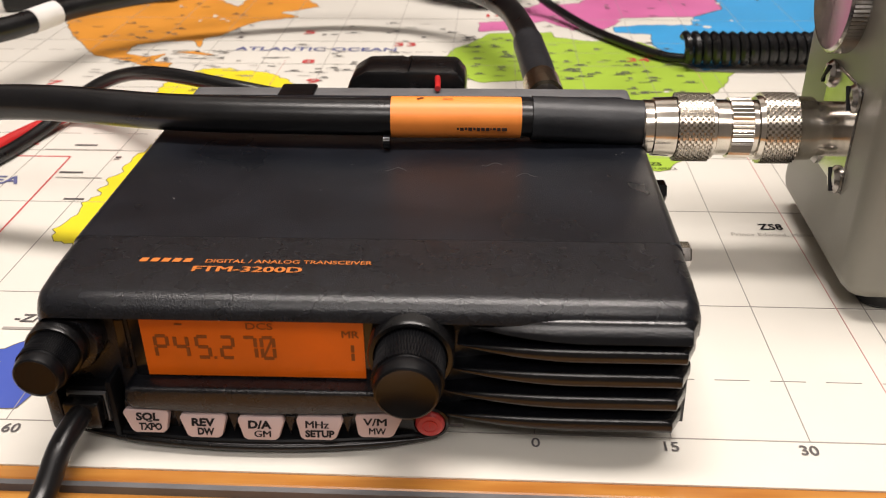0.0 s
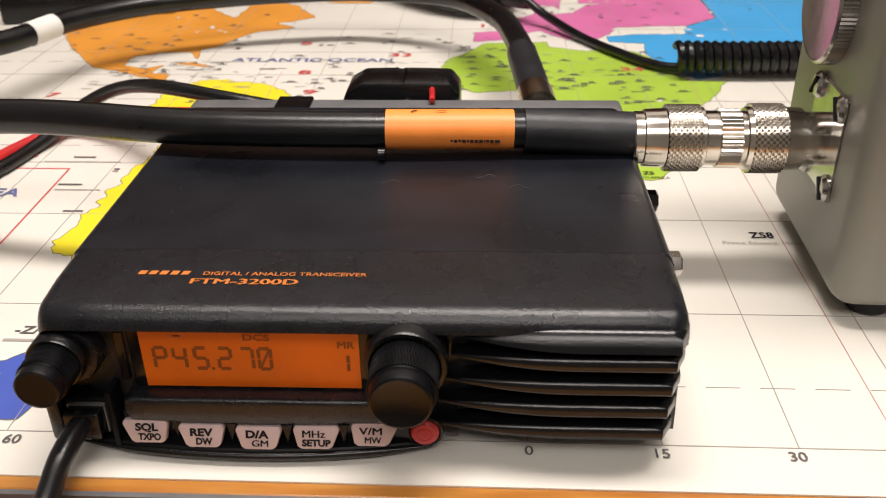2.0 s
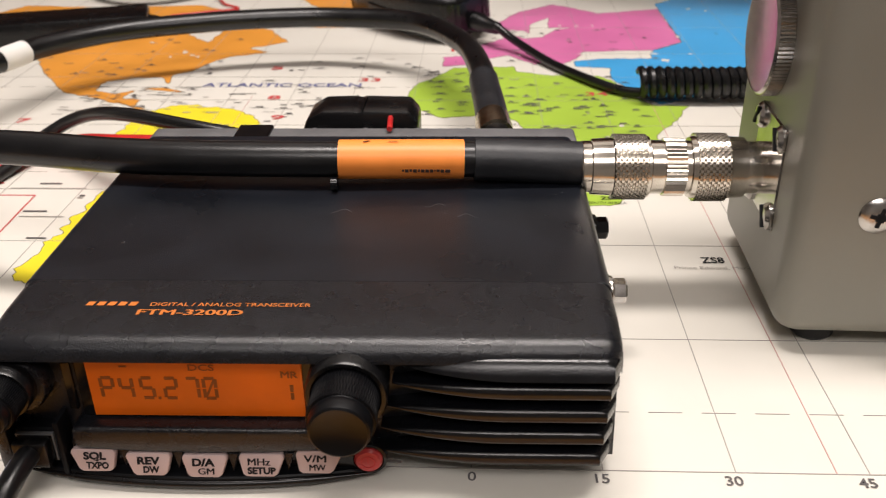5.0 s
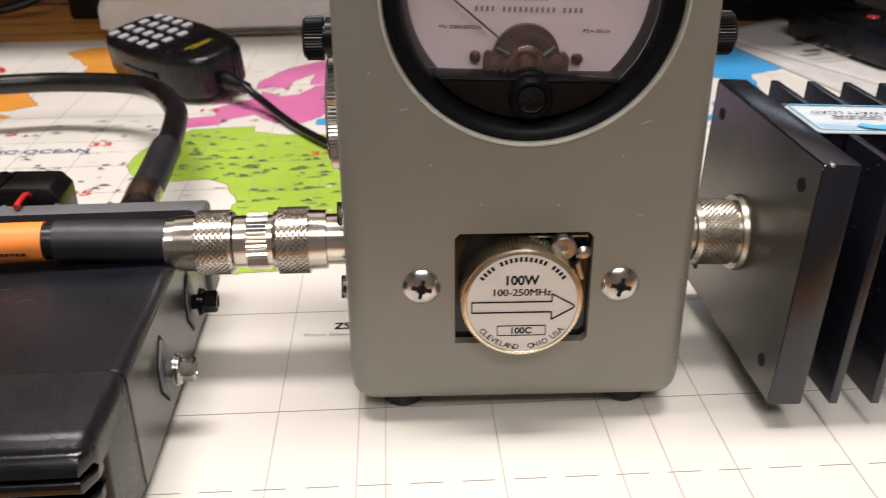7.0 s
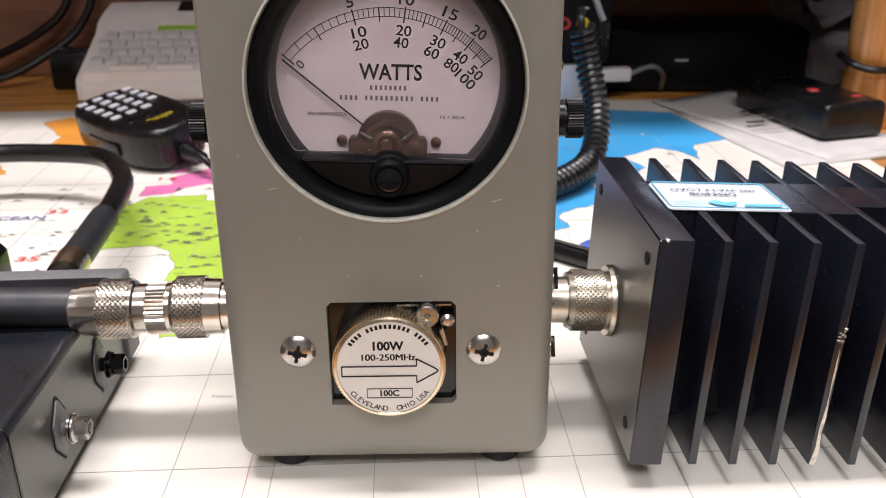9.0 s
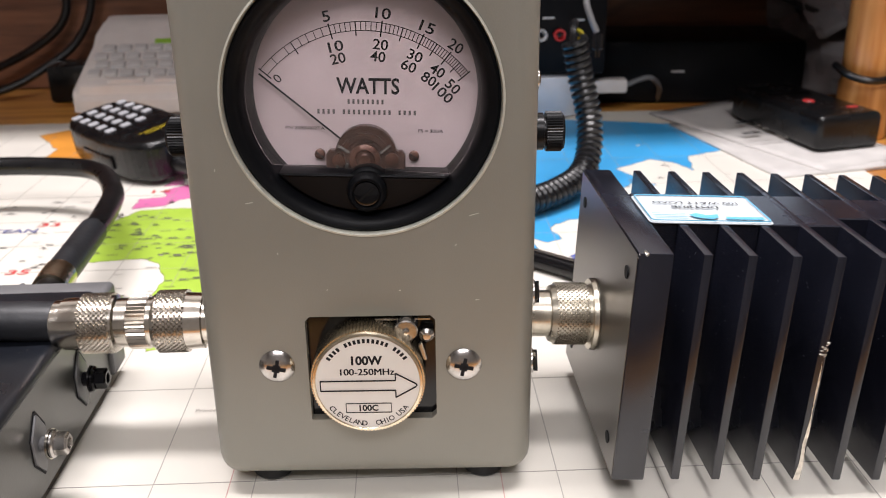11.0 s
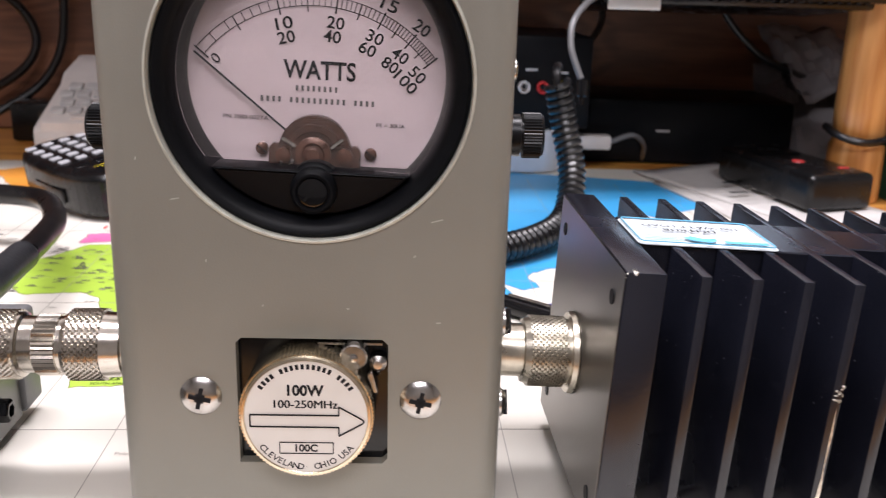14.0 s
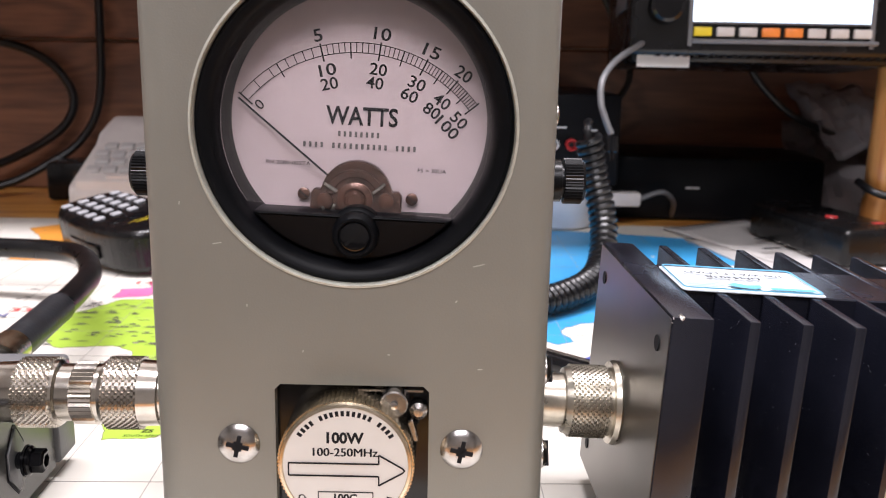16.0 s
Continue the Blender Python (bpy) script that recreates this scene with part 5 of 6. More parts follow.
AX = pose(0, AY, AZ)
part("plug_body", moved(lathe([(0.0340, 0.0050), (0.0341, 0.0080), (0.0346, 0.0083), (0.0372, 0.0083), (0.0375, 0.0090), (0.0440, 0.0093), (0.0442, 0.0088)], 48, "x"), AX), NICKEL, coax, "polished nickel plug", 18)
part("plug_nut", moved(join(knurl(0.0442, 0.0546, 0.0100, 36, 12, 0.00045, "x"), lathe([(0.0546, 0.0098), (0.0556, 0.0098), (0.0562, 0.0086), (0.0600, 0.0086)], 48, "x")), AX), NICKEL, coax, "diamond-knurled nickel nut", 18)
part("adapter_ring", moved(join(lathe([(0.0570, 0.0080), (0.0604, 0.0080)], 48, "x"), knurl(0.0604, 0.0668, 0.0091, 40, 2, 0.0003, "x", True), lathe([(0.0668, 0.0086), (0.0684, 0.0086), (0.0686, 0.0096), (0.0700, 0.0100)], 48, "x")), AX), NICKEL, coax, "fluted nickel adapter", 18)
part("coupling_nut", moved(join(knurl(0.0700, 0.0800, 0.0104, 36, 12, 0.00045, "x"), lathe([(0.0800, 0.0101), (0.0808, 0.0099), (0.0856, 0.0097), (0.0858, 0.0084), (0.0940, 0.0084)], 48, "x")), AX), NICKEL, coax, "diamond-knurled coupling nut", 18)

# ---- antenna pigtail of the transceiver ----
pig = thing("antenna_cable", pose(0, 0, 0), "thick black antenna cable curving across the map", "cable")
pp = spline([(0.0088, 0.144, 0.0345), (0.0074, 0.160, 0.0352), (0.0060, 0.185, 0.0352), (0.0042, 0.210, 0.0350), (0.0015, 0.245, 0.0345), (-0.0075, 0.290, 0.0335), (-0.034, 0.339, 0.0315), (-0.081, 0.357, 0.030), (-0.120, 0.355, 0.030), (-0.160, 0.345, 0.030), (-0.205, 0.325, 0.030), (-0.235, 0.293, 0.030), (-0.252, 0.253, 0.030), (-0.285, 0.217, 0.031), (-0.34, 0.207, 0.033), (-0.42, 0.212, 0.028), (-0.52, 0.205, 0.012), (-0.62, 0.20, 0.006)], 12)
part("sheath", tube(pp, 0.0058, 18), RUBBER, pig)
part("strain_relief", tube([p for p in pp if 0.165 < p.y < 0.222 and p.x > -0.02], 0.0067, 22), SHRINK, pig, "grey heat-shrink strain relief")
part("brass_collar", tube([p for p in pp if 0.150 < p.y < 0.167 and p.x > -0.02], 0.0072, 24), BRASS, pig, "brass collar of the socket")
part("marker", tube([p for p in pp if 0.266 < p.y < 0.286 and p.x < -0.2], 0.0062, 20), WHITEPAPER, pig, "white marker sleeve")

# ---- supply lead ----
lead = thing("power_lead", pose(0, 0, 0), "red and black supply lead with a black connector shell", "cable")
RED_RUN = [(-0.095, 0.158, 0.026), (-0.118, 0.160, 0.0275), (-0.150, 0.172, 0.0235), (-0.180, 0.196, 0.014), (-0.205, 0.203, 0.005), (-0.219, 0.180, 0.0032), (-0.228, 0.150, 0.0032), (-0.26, 0.115, 0.0032), (-0.34, 0.09, 0.0032), (-0.50, 0.08, 0.0032)]
BLACK_RUN = [(-0.095, 0.162, 0.030), (-0.118, 0.1655, 0.0330), (-0.150, 0.178, 0.0335), (-0.178, 0.200, 0.024), (-0.200, 0.206, 0.012), (-0.211, 0.188, 0.0034), (-0.2205, 0.150, 0.0032), (-0.253, 0.109, 0.0032), (-0.34, 0.083, 0.0032), (-0.50, 0.073, 0.0032)]
for run, m, lab in ((RED_RUN, RED, "red insulated wire"), (BLACK_RUN, RUBBER, "black insulated wire")):
    part("wire", tube(spline(run, 10), 0.0030, 14), m, lead, lab)
shell = [(-0.071, 0.0), (-0.067, 0.0), (-0.024, 0.0), (-0.022, 0.004), (-0.0222, 0.018), (-0.026, 0.0225), (-0.044, 0.0228), (-0.0445, 0.0223), (-0.047, 0.0223), (-0.0475, 0.0228), (-0.060, 0.0225), (-0.066, 0.019), (-0.071, 0.006)]
part("connector_shell", moved(prism(shell, 0.0200, 0.0012, 2), pose(0, 0.1518, 0.0215)), SATIN, lead, "matt black plastic connector shell")
part("wire_stub", tube(spline([(-0.0330, 0.1535, 0.0400), (-0.0325, 0.1480, 0.0430), (-0.0320, 0.1410, 0.0436), (-0.0318, 0.1360, 0.0430)], 6), 0.0011, 10), RED, lead, "short red wire end")

# ---- hand microphone ----
MX = Matrix.Translation((-0.040, 0.448, 0.0195)) @ Matrix.Rotation(radians(-44), 4, "Z") @ Matrix.Rotation(radians(9), 4, "X") @ Matrix.Rotation(radians(3), 4, "Y")
mic = thing("hand_microphone", MX, "black hand microphone with a pale grey keypad, lying on the map", "microphone")
out = []
for k in range(40):
    c, d = math.cos(2 * math.pi * k / 40), math.sin(2 * math.pi * k / 40)
    mx = math.copysign(0.0535 * abs(c) ** 0.65, c)
    out.append((mx, math.copysign((0.0300 - 0.06 * max(0.0, mx)) * abs(d) ** 0.55, d)))
part("shell", moved(prism(out, 0.030, 0.0060, 5), Matrix.Translation((0, 0, -0.0125)) @ Matrix.Rotation(radians(90), 4, "X") @ Matrix.Diagonal((1, 1, -1, 1))), SATIN, mic, "black moulded shell")
zt = max(v.co.z for v in mic.children[0].data.vertices) + 0.0002
for i, j in product(range(5), range(4)):
    if i == 4 and j == 3:
        continue
    part("keypad_key", moved(box(-0.0027, 0.0027, -0.0036, 0.0036, -0.0008, 0.0010, 0.0009, 2), pose(-0.040 + i * 0.0112, -0.0185 + j * 0.0122, zt)), MICKEY, mic, "pale grey rubber key")
for j in range(3):
    part("dark_key", moved(box(-0.0030, 0.0030, -0.0050, 0.0050, -0.0008, 0.0010, 0.0009, 2), pose(0.018, -0.014 + j * 0.014, zt)), GLOSS, mic)
bar(0.0005, 0.022, (0.030, 0.0, zt + 0.0003), YELLOWCARD, mic)
bar(0.0005, 0.016, (0.0335, 0.0, zt + 0.0003), YELLOWCARD, mic)
part("talk_key", box(-0.018, 0.018, -0.0310, -0.0280, -0.005, 0.005, 0.0012, 2), SATIN, mic)
part("cord_boot", moved(lathe([(0.050, 0.0065), (0.060, 0.0060), (0.062, 0.0050), (0.074, 0.0038), (0.0745, 0.002)], 24, "x"), pose(0, 0, -0.003)), RUBBER, mic)

cord = thing("coiled_cord", pose(0, 0, 0), "black coiled microphone cord running behind the watt meter", "cord")
part("straight_cord", tube(spline([(0.012, 0.396, 0.015), (0.025, 0.384, 0.008), (0.045, 0.352, 0.0036), (0.066, 0.318, 0.0036), (0.080, 0.302, 0.0034), (0.091, 0.2950, 0.0042)], 10), 0.0026, 12), RUBBER, cord)
axis = spline([(0.088, 0.293, 0.0108), (0.13, 0.292, 0.0108), (0.17, 0.296, 0.0108), (0.21, 0.310, 0.0108), (0.246, 0.334, 0.0112), (0.270, 0.360, 0.018), (0.2765, 0.380, 0.042), (0.2715, 0.388, 0.070), (0.2655, 0.388, 0.097)], 14)
part("cord_end", tube(spline([(0.2655, 0.388, 0.094), (0.2650, 0.390, 0.101), (0.2665, 0.398, 0.105), (0.270, 0.412, 0.104), (0.272, 0.430, 0.098)], 8), 0.0026, 10), RUBBER, cord)
part("coil", tube(helix(axis, 0.0066, 0.0047, 12), 0.00235, 7), RUBBER, cord, "tightly wound black coil")

# ---- label maker ----
LM = Matrix.Translation((-0.032, 0.602, 0)) @ Matrix.Rotation(radians(2), 4, "Z")
lm = thing("label_maker", LM, "white label maker with a small keyboard, standing on the map", "label maker")
prof = [(0.0, 0.0012), (0.0, 0.026), (0.006, 0.033), (0.085, 0.060), (0.097, 0.069), (0.135, 0.078), (0.143, 0.072), (0.143, 0.0012)]
bm = bmesh.new()
f = bm.faces.new([bm.verts.new((-0.105, y, z)) for y, z in prof])
g = bmesh.ops.extrude_face_region(bm, geom=[f])
for v in g["geom"]:
    if isinstance(v, bmesh.types.BMVert):
        v.co.x = 0.105
bmesh.ops.recalc_face_normals(bm, faces=bm.faces)
bmesh.ops.bevel(bm, geom=[e for e in bm.edges if e.calc_face_angle(0) > 0.6], offset=0.007, segments=4, affect="EDGES")
part("housing", bm, WHITEPL, lm, "off-white plastic housing")
part("base", box(-0.100, 0.100, 0.003, 0.140, 0.0, 0.0035, 0.001, 1), GREYCAST, lm)
for i, j in product(range(13), range(4)):
    y = 0.022 + 0.0148 * j
    part("key", moved(box(-0.0060, 0.0060, -0.0054, 0.0054, -0.001, 0.0030, 0.0016, 2), pose(-0.088 + 0.0142 * i + (j % 2) * 0.004, y, 0.0332 + (y - 0.006) * 0.342, 18.9)), GREYKEY, lm)
for x in (-0.058, -0.018, 0.022):
    part("wide_key", moved(box(-0.016, 0.016, -0.0035, 0.0035, -0.001, 0.0028, 0.0014, 2), pose(x, 0.0105, 0.0346, 18.9)), WHITEPL, lm)
part("key_legend", moved(box(-0.045, 0.085, -0.004, 0.004, -0.001, 0.0009, 0.0003, 1), pose(0, 0.080, 0.0583, 18.9)), ENV_GREEN, lm, "olive legend strip")
part("window", moved(box(-0.030, 0.060, -0.012, 0.012, -0.001, 0.0009, 0.0003, 1), pose(0, 0.116, 0.0738, 13.3)), GLOSS, lm, "dark display window")

# ---- small computer and switch box ----
mini = thing("small_computer", pose(0.226, 0.655, 0), "silver aluminium desktop computer with rounded corners, on the desk", "computer")
part("shell", moved(prism(round_rect(-0.084, 0.084, -0.080, 0.080, 0.024, 8), 0.0355, 0.0015, 2), Matrix.Translation((0, 0, 0.001)) @ Matrix.Rotation(radians(90), 4, "X") @ Matrix.Diagonal((1, 1, -1, 1))), ALU, mini)
part("foot_ring", moved(lathe([(0, 0.070), (0.0015, 0.070)], 48, "z"), pose(0, 0, 0)), RUBBER, mini)
sw = thing("switch_box", pose(0.226, 0.580, 0.0380), "black audio-video switch box with white push buttons, stacked on the computer", "switch box")
part("housing", box(-0.105, 0.102, 0.0, 0.140, 0.0, 0.075, 0.002, 2), MOULD, sw)
for k in range(4):
    x = -0.092 + k * 0.0275
    part("push_button", moved(lathe([(0, 0.0062), (-0.0030, 0.0062), (-0.0036, 0.0050), (-0.0037, 0)], 28), Matrix.Translation((x, 0, 0.026)) @ Matrix.Diagonal((1.2, 1, 0.7, 1))), WHITEPL, sw, "white oval push button")
    if k != 1:
        lab = part("paper_label", box(x - 0.0075, x + 0.0085, -0.0008, -0.0001, 0.037, 0.050), WHITEPAPER, sw, "white paper label", smooth=0)
        if k == 3:
            letters("TV", 0.0050, (x, -0.0009, 0.0437), INK, lab, stand=True)
for k, m in enumerate((WHITEPL, RED, YELLOWCARD)):
    part("phono_socket", moved(lathe([(0, 0.0050), (-0.005, 0.0050), (-0.005, 0.0036), (-0.001, 0.0036)], 28), pose(0.046 + 0.0155 * k, 0, 0.034)), m, sw)
    part("socket_pin", moved(lathe([(0, 0.0018), (-0.005, 0.0018)], 16), pose(0.046 + 0.0155 * k, 0, 0.034)), INK, sw)
part("side_socket", moved(lathe([(0, 0.0062), (-0.002, 0.0062)], 28), pose(0.028, 0, 0.034)), GLOSS, sw)
bar(0.012, 0.0016, (0.028, -0.0006, 0.046), GREYKEY, sw, stand=True)
bar(0.010, 0.0016, (0.052, -0.0006, 0.048), GREYKEY, sw, stand=True)
bar(0.009, 0.0016, (0.078, -0.0006, 0.046), GREYKEY, sw, stand=True)

# ---- second transceiver under the shelf ----
R2 = Matrix.Translation((0.397, 0.470, 0.143)) @ Matrix.Rotation(radians(-4), 4, "Z") @ Matrix.Rotation(radians(-4), 4, "X")
r2 = thing("shelf_transceiver", R2, "black transceiver with a bright white screen, hung below the hutch shelf", "radio")
part("body", box(-0.085, 0.110, 0.020, 0.150, 0.0, 0.066, 0.003, 2), SATIN, r2)
part("front_panel", box(-0.090, 0.115, 0.0, 0.0195, 0.004, 0.074, 0.004, 3), SATIN, r2)
part("screen", box(-0.047, 0.074, -0.0012, 0.0005, 0.027, 0.068), SCREEN, r2, "bright white lit screen", smooth=0)
for k in range(8):
    part("screen_key", moved(box(-0.0062, 0.0062, -0.002, 0.002, -0.0032, 0.0032, 0.001, 2), pose(-0.040 + 0.0156 * k, -0.0005, 0.0200)), (YELLOWCARD, WHITEPL, WHITEPL, LABEL_O, LABEL_O, WHITEPL, WHITEPL, WHITEPL)[k], r2)
part("tuning_knob", moved(join(knurl(-0.014, 0.0, 0.0115, 40, 4, 0.0003, straight=True), lathe([(-0.014, 0.011), (-0.0155, 0.009), (-0.015, 0.0)], 40)), pose(-0.067, 0.0, 0.036)), GLOSS, r2)
part("ledge", box(-0.048, 0.080, -0.004, 0.010, 0.0120, 0.0150, 0.001, 1), GREYCAST, r2)
part("screen_surround", join(box(-0.050, -0.0472, -0.0020, 0.001, 0.010, 0.070), box(0.0742, 0.077, -0.0020, 0.001, 0.010, 0.070), box(-0.0471, 0.0741, -0.0020, 0.001, 0.0255, 0.0268)), GREYCAST, r2, "grey frame round the screen", smooth=0)
for k in range(26):
    part("vent_slot", box(-0.070 + 0.0066 * k, -0.0672 + 0.0066 * k, 0.003, 0.018, 0.0030, 0.0045), GLOSS, r2, smooth=0)
part("paper_tag", box(-0.082, -0.045, 0.012, 0.0125, -0.004, 0.004), WHITEPAPER, r2, smooth=0)
for x in (-0.0862, 0.1104):
    part("bracket", box(x, x + 0.0008, 0.05, 0.10, 0.04, 0.150), GREYCAST, r2)
part("grey_lead", tube(spline([(-0.080, 0.002, 0.012), (-0.100, -0.018, -0.001), (-0.112, -0.040, -0.015), (-0.1135, -0.046, -0.030), (-0.110, -0.048, -0.042), (-0.106, -0.048, -0.051)], 8), 0.0022, 10), GREYCAST, r2, "thin grey lead")
part("lead_plug", moved(lathe([(0.0, 0.0040), (-0.010, 0.0040), (-0.011, 0.0020), (-0.016, 0.0018)], 16, "z"), pose(-0.105, -0.048, -0.052)), GLOSS, r2)

# ---- right hand side of the desk ----
post = thing("turned_post", pose(0.5195, 0.501, 0.0), "turned pine post standing under the hutch shelf", "post")
part("shaft", lathe([(0.0, 0.0200), (0.003, 0.0208), (0.012, 0.0208), (0.030, 0.0206), (0.042, 0.0202), (0.046, 0.0182), (0.049, 0.0182), (0.052, 0.0196), (0.070, 0.0198), (0.20, 0.0196), (0.2845, 0.0196)], 40, "z"), PINE_Z, post)
tie = thing("black_cable", pose(0, 0, 0), "black cable wrapped round the wooden post", "cable")
part("loop", tube(spline([(0.493, 0.502, 0.056), (0.497, 0.486, 0.051), (0.508, 0.4775, 0.048), (0.5215, 0.4770, 0.048), (0.534, 0.481, 0.053), (0.538, 0.484, 0.075), (0.535, 0.479, 0.10), (0.527, 0.476, 0.125), (0.521, 0.477, 0.17)], 8), 0.0030, 10), RUBBER, tie)
ENV = Matrix.Translation((0.591, 0.452, 0.0)) @ Matrix.Rotation(radians(-7), 4, "Z")
env = thing("envelope_box", ENV, "lime green and navy carton of envelopes, standing upright", "box")
part("carton", box(-0.0285, 0.0285, 0.0, 0.085, 0.0, 0.118, 0.0008, 1), ENV_BLUE, env)
part("green_panel", box(-0.0280, 0.0280, -0.0005, 0.0, 0.0495, 0.0975), ENV_GREEN, env, smooth=0)
letters("ENVELOPES", 0.0058, (0.001, -0.0008, 0.0795), WHITEPAPER, env, width=0.041, stand=True, bold=0.01)
part("rule", box(-0.020, 0.021, -0.0008, -0.0005, 0.0860, 0.0867), WHITEPAPER, env, smooth=0)
bar(0.028, 0.006, (0.006, -0.0005, 0.1055), WHITEPAPER, env, stand=True, name="maker_bar")
part("envelope_picture", moved(prism([(-0.012, -0.008), (0.013, -0.011), (0.013, 0.007), (0.001, 0.017), (-0.012, 0.009)], 0.0003), pose(0.003, -0.0009, 0.053)), WHITEPAPER, env, smooth=0)
part("envelope_flap", moved(prism([(-0.012, 0.009), (0.013, 0.007), (0.0015, 0.0005)], 0.0002), pose(0.003, -0.0012, 0.053)), ALU, env, "pale blue open flap", smooth=0)
letters('3 5/8" x 6 1/2"', 0.0044, (0.004, -0.0004, 0.036), WHITEPAPER, env, width=0.027, stand=True)
bar(0.016, 0.0018, (0.004, -0.0004, 0.0295), WHITEPAPER, env, stand=True)
bar(0.008, 0.0018, (0.004, -0.0004, 0.0225), WHITEPAPER, env, stand=True)
letters("100", 0.0036, (0.004, -0.0004, 0.0155), WHITEPAPER, env, stand=True)
for z in (0.0325, 0.0262, 0.0195, 0.0115):
    part("rule", box(-0.017, 0.022, -0.0005, -0.0001, z, z + 0.0005), WHITEPAPER, env, smooth=0)
book = thing("green_book", Matrix.Translation((0.5540, 0.466, 0.0)) @ Matrix.Rotation(radians(-5), 4, "Z"), "dark green hardback book standing upright", "book")
part("front_cover", box(-0.0105, -0.0088, 0.0, 0.0694, 0.0, 0.122, 0.0006, 1), BOOKGREEN, book)
part("back_cover", box(0.0012, 0.0028, 0.0, 0.0694, 0.0, 0.122, 0.0006, 1), BOOKGREEN, book)
part("spine", box(-0.0105, 0.0028, 0.0695, 0.072, 0.0, 0.122, 0.0006, 1), BOOKGREEN, book)
part("page_block", box(-0.0086, 0.0010, 0.0012, 0.0693, 0.002, 0.120, 0.002, 2), WHITEPAPER, book)
yb = thing("yellow_box", Matrix.Translation((0.652, 0.500, 0.0)) @ Matrix.Rotation(radians(-7), 4, "Z"), "bright yellow card folder standing behind the carton", "folder")
part("folder", box(-0.020, 0.024, 0.0, 0.030, 0.0, 0.150, 0.001, 1), YELLOWCARD, yb)
rec = thing("voice_recorder", Matrix.Translation((0.4705, 0.500, 0.0)) @ Matrix.Rotation(radians(12), 4, "Z"), "black handheld box with a red light, lying on the papers", "recorder")
part("housing", box(-0.027, 0.027, -0.060, 0.060, 0.004, 0.031, 0.005, 3), SATIN, rec)
part("red_light", moved(lathe([(0, 0.0048), (0.0008, 0.0044), (0.0010, 0)], 24, "z"), pose(-0.004, -0.012, 0.0310)), REDKEY, rec)
part("red_mark", moved(box(-0.004, 0.004, -0.002, 0.002, 0, 0.0006), pose(0.014, -0.040, 0.0310)), REDKEY, rec)
part("key_row", moved(box(-0.018, 0.018, -0.004, 0.004, 0, 0.0008, 0.0003, 1), pose(0, 0.020, 0.0310)), GLOSS, rec)


def leaflet(x, y, z, yaw, w, l):
    t = thing("leaflet", Matrix.Translation((x, y, z)) @ Matrix.Rotation(radians(yaw), 4, "Z"), "folded white printed leaflet lying on the map", "paper", "leaflets")
    bm = bmesh.new()
    rows = [[bm.verts.new((w * (i / 8 - 0.5), l * (j / 10 - 0.5), 0.0012 + 0.0035 * abs(i / 8 - 0.15) * (0.4 + j / 20))) for j in range(11)] for i in range(9)]
    for i, j in product(range(8), range(10)):
        bm.faces.new((rows[i][j], rows[i + 1][j], rows[i + 1][j + 1], rows[i][j + 1]))
    sheet = part("sheet", bm, LEAFLET, t)
    mod = sheet.modifiers.new("thickness", "SOLIDIFY")
    mod.thickness = 0.0012
    part("under_sheet", box(-w / 2, w / 2, -l / 2, l / 2, 0.0001, 0.0008), LEAFLET, t, smooth=0)
    bar(0.016, 0.005, (-w * 0.1, l * 0.1, 0.0062), INK, t)
    bar(w * 0.5, 0.0016, (0.0, l * 0.02, 0.0062), LINE, t)
    bar(w * 0.5, 0.0016, (0.0, -l * 0.03, 0.0062), LINE, t)
    return t


leaflet(0.448, 0.505, 0.0012, 22, 0.088, 0.20)
leaflet(0.440, 0.475, 0.0001, 12, 0.095, 0.16)
stack = thing("paper_stack", Matrix.Translation((0.735, 0.520, 0.0)) @ Matrix.Rotation(radians(18), 4, "Z"), "untidy stack of papers on the desk", "paper")
for k in range(7):
    part("sheet", moved(box(-0.09, 0.09, -0.07, 0.07, 0.0, 0.0022, 0.0002, 1), pose(0.004 * math.sin(k * 2.1), 0.005 * math.cos(k * 1.7), 0.0026 * k, 0, 0, 3 * math.sin(k * 1.3))), WHITEPAPER if k != 1 else CYAN, stack)
stand = thing("black_stand", pose(0, 0, 0), "bent black wire stand holding a white sheet", "stand")
part("rod", tube(spline([(0.640, 0.425, 0.125), (0.650, 0.420, 0.070), (0.657, 0.415, 0.022), (0.664, 0.412, 0.005), (0.676, 0.418, 0.004), (0.70, 0.44, 0.004)], 8), 0.0042, 12), GLOSS, stand)
part("sheet", moved(box(-0.001, 0.075, -0.0004, 0.0004, 0.0, 0.10), pose(0.662, 0.428, 0.046, -20, 0, 8)), WHITEPAPER, stand, "white sheet of paper")
card = thing("white_card", Matrix.Translation((0.572, 0.188, -0.0005)) @ Matrix.Rotation(radians(-3), 4, "Z"), "white card with a blue print, lying on the desk", "card")
part("card", box(-0.048, 0.048, -0.055, 0.045, 0.0, 0.0006), WHITEPAPER, card, smooth=0)
part("blue_print", box(-0.030, 0.030, -0.030, 0.020, 0.0006, 0.0008), NAVY_LAND, card, smooth=0)

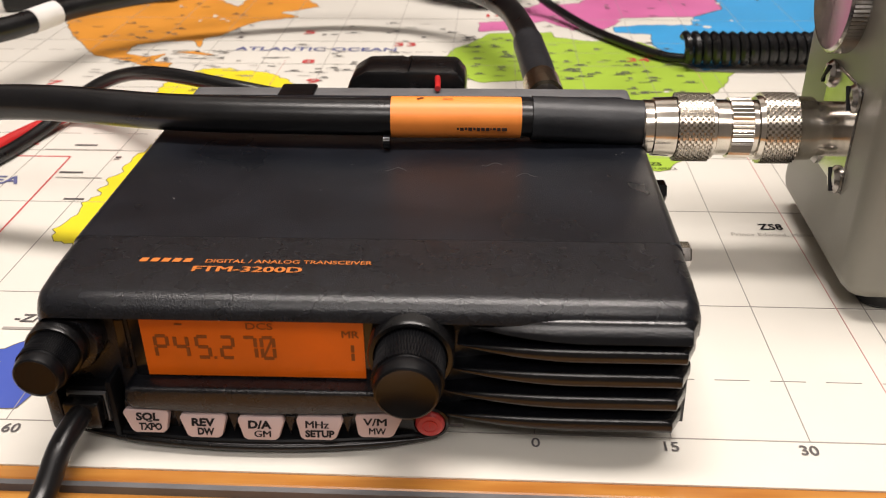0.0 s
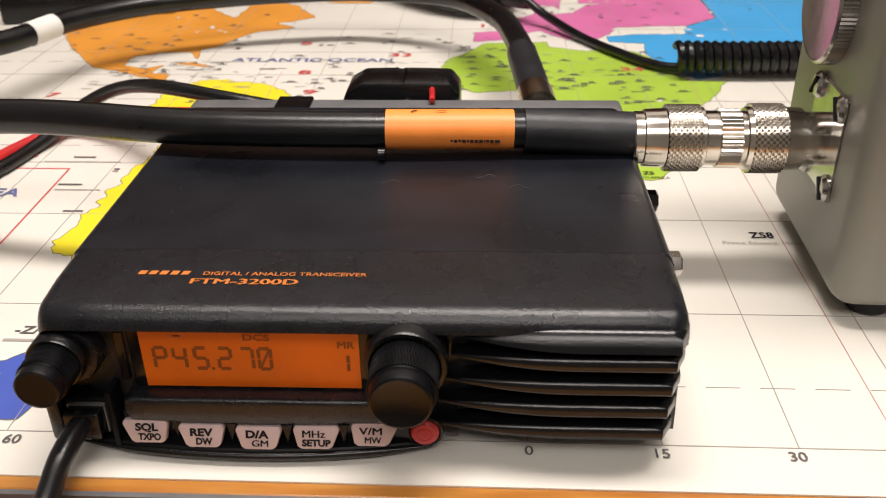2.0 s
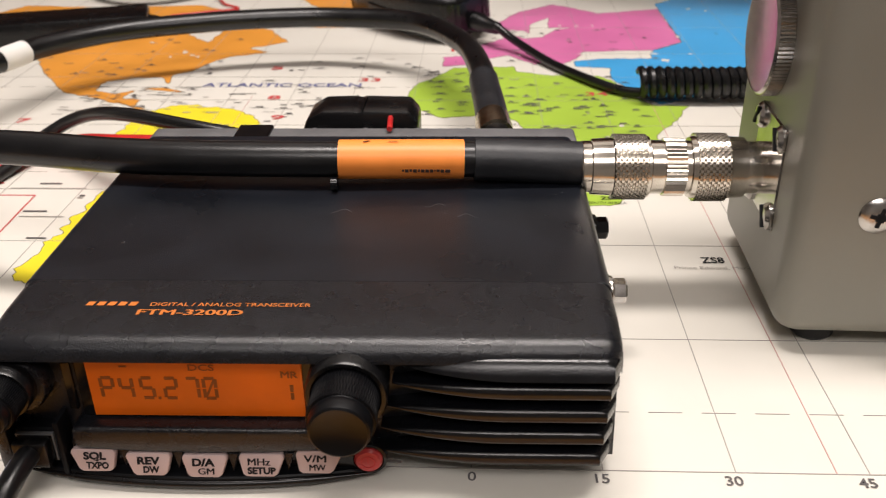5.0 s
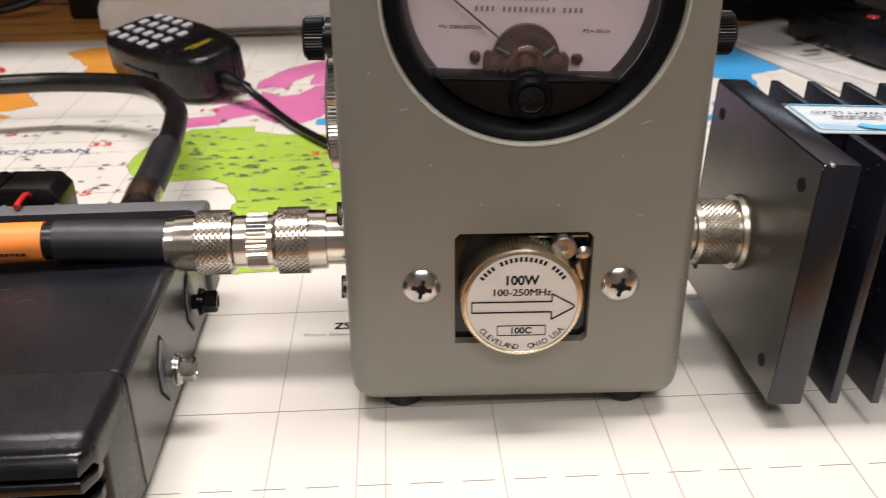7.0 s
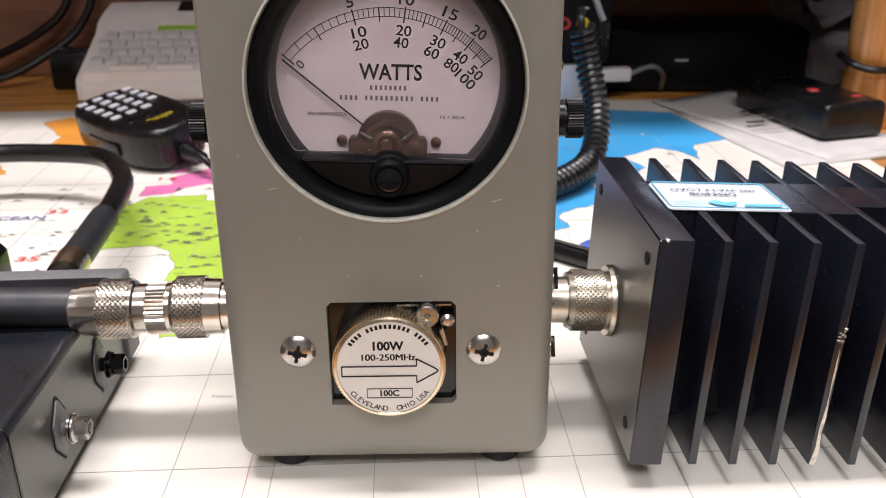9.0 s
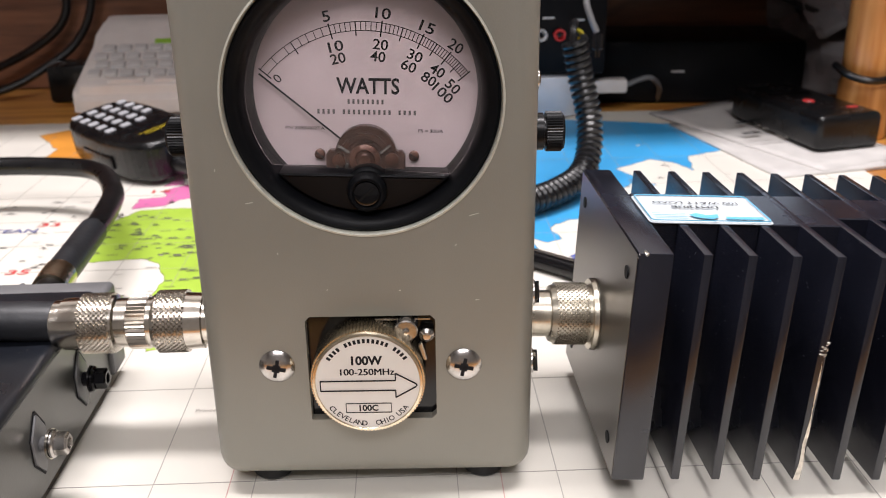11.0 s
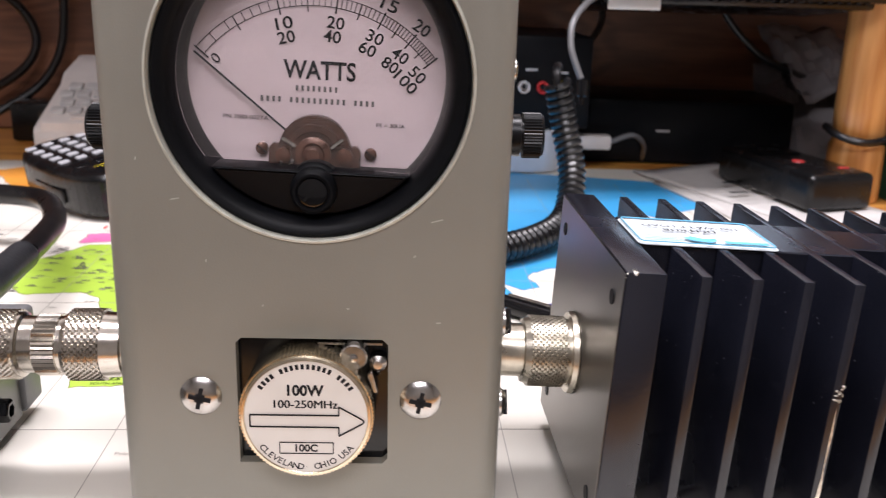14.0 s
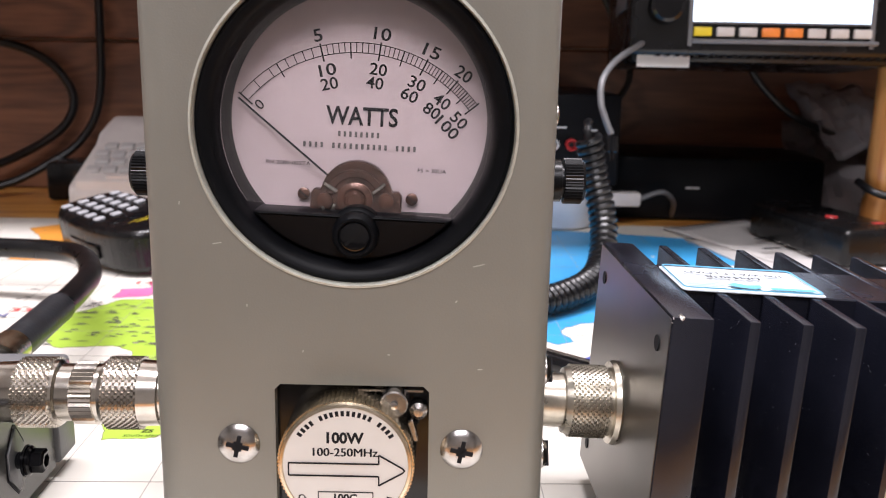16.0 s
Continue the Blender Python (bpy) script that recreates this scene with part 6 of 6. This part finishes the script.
# ---- back of the hutch ----
brick = thing("power_supply", Matrix.Translation((0.415, 0.665, 0.0)) @ Matrix.Rotation(radians(-6), 4, "Z"), "black power supply box standing in the shade of the hutch", "power supply")
part("housing", box(-0.080, 0.110, -0.04, 0.06, 0.0, 0.058, 0.006, 2), MOULD, brick)
bar(0.012, 0.002, (-0.005, -0.0403, 0.030), GREYKEY, brick, stand=True)
usb = thing("white_plug_lead", pose(0, 0, 0), "short white plug with a pale grey lead", "cable")
part("plug", box(0.316, 0.352, 0.592, 0.606, 0.018, 0.030, 0.002, 2), WHITEPL, usb)
part("lead", tube(spline([(0.352, 0.599, 0.024), (0.372, 0.60, 0.030), (0.385, 0.61, 0.020), (0.390, 0.63, 0.004)], 8), 0.0022, 10), GREYCAST, usb)
for pts, r in (([(-0.34, 0.745, 0.150), (-0.26, 0.745, 0.148), (-0.205, 0.745, 0.130), (-0.180, 0.745, 0.095), (-0.195, 0.740, 0.060), (-0.26, 0.735, 0.025), (-0.34, 0.72, 0.006)], 0.0042),
               ([(-0.150, 0.748, 0.283), (-0.150, 0.746, 0.16), (-0.154, 0.742, 0.090), (-0.172, 0.735, 0.052), (-0.200, 0.720, 0.030), (-0.236, 0.700, 0.012), (-0.290, 0.680, 0.005)], 0.0040),
               ([(0.225, 0.565, 0.150), (0.205, 0.562, 0.105), (0.185, 0.562, 0.085), (0.160, 0.563, 0.062), (0.135, 0.566, 0.045), (0.115, 0.57, 0.012), (0.10, 0.58, 0.003)], 0.0022),
               ([(0.30, 0.72, 0.26), (0.33, 0.70, 0.20), (0.36, 0.70, 0.13), (0.34, 0.69, 0.09)], 0.0032),
               ([(0.47, 0.70, 0.26), (0.46, 0.69, 0.16), (0.50, 0.68, 0.10), (0.56, 0.67, 0.07)], 0.0032)):
    t = thing("hanging_cable", pose(0, 0, 0), "black cable hanging against the wooden back board", "cable", "hanging cables")
    part("sheath", tube(spline(pts, 10), r, 10), RUBBER, t)
coil = thing("cable_loop", pose(-0.262, 0.562, 0.0), "black cable coiled into a loose loop on the map", "cable")
part("loop", tube([Vector((0.046 * math.cos(w), 0.046 * math.sin(w), 0.0045 + 0.0012 * w)) for w in np.linspace(0, 4 * math.pi, 90)], 0.0042, 10), RUBBER, coil)
thin = thing("red_wire", pose(0, 0, 0), "thin loose red wire lying on the map", "wire")
part("wire", tube(spline([(-0.205, 0.535, 0.006), (-0.195, 0.515, 0.002), (-0.180, 0.500, 0.0015), (-0.200, 0.490, 0.0015), (-0.225, 0.478, 0.0015)], 8), 0.0009, 8), RED, thin)
adapter = thing("black_adapter", Matrix.Translation((-0.275, 0.425, 0.0)) @ Matrix.Rotation(radians(16), 4, "Z"), "flat black adapter lying on the map", "adapter")
part("housing", box(-0.06, 0.05, -0.018, 0.018, 0.0, 0.016, 0.003, 2), SATIN, adapter)
part("lead", tube(spline([(0.048, 0, 0.010), (0.06, 0.004, 0.006), (0.075, 0.012, 0.004)], 6), 0.003, 8), RUBBER, adapter)
pen = thing("pen", pose(0, 0, 0), "dark metal pen lying on the map behind the load", "pen")
part("barrel", tube([Vector((0.208, 0.256, 0.0050)), Vector((0.256, 0.210, 0.0050))], 0.0047, 16), GLOSS, pen)
part("clip", tube([Vector((0.222, 0.2425, 0.0102)), Vector((0.244, 0.2215, 0.0106))], 0.0009, 8), STEEL, pen, "steel clip")
plug_box = thing("plug_adapter", pose(-0.166, 0.700, 0.0), "small black plug adapter lying at the back of the desk", "adapter")
part("housing", box(-0.024, 0.024, -0.012, 0.028, 0.0, 0.036, 0.004, 2), SATIN, plug_box)
part("socket_face", box(0.002, 0.020, -0.0124, -0.0121, 0.010, 0.028), GLOSS, plug_box, smooth=0)


def crumpled(x, y, z, yaw, pitch, w, l, seed):
    """A sheet of paper that has been folded and opened again, leaning at the back."""
    t = thing("crumpled_paper", Matrix.Translation((x, y, z)) @ Matrix.Rotation(radians(yaw), 4, "Z") @ Matrix.Rotation(radians(pitch), 4, "X"), "crumpled paper at the back of the hutch, greyed for shade", "paper", "crumpled papers")
    bm = bmesh.new()
    grid = [[bm.verts.new((w * (i / 12 - 0.5), l * j / 12, 0.012 * noise.noise(Vector((i * 0.35, j * 0.35, seed))) + 0.006 * noise.noise(Vector((i * 0.9, j * 0.9, seed + 7))))) for j in range(13)] for i in range(13)]
    for i, j in product(range(12), range(12)):
        bm.faces.new((grid[i][j], grid[i + 1][j], grid[i + 1][j + 1], grid[i][j + 1]))
    sheet = part("sheet", bm, SHADEPAPER, t, smooth=20)
    mod = sheet.modifiers.new("thickness", "SOLIDIFY")
    mod.thickness = 0.0006


crumpled(0.540, 0.628, 0.006, -12, 40, 0.080, 0.12, 3)
crumpled(0.580, 0.650, 0.060, 14, 35, 0.090, 0.10, 9)
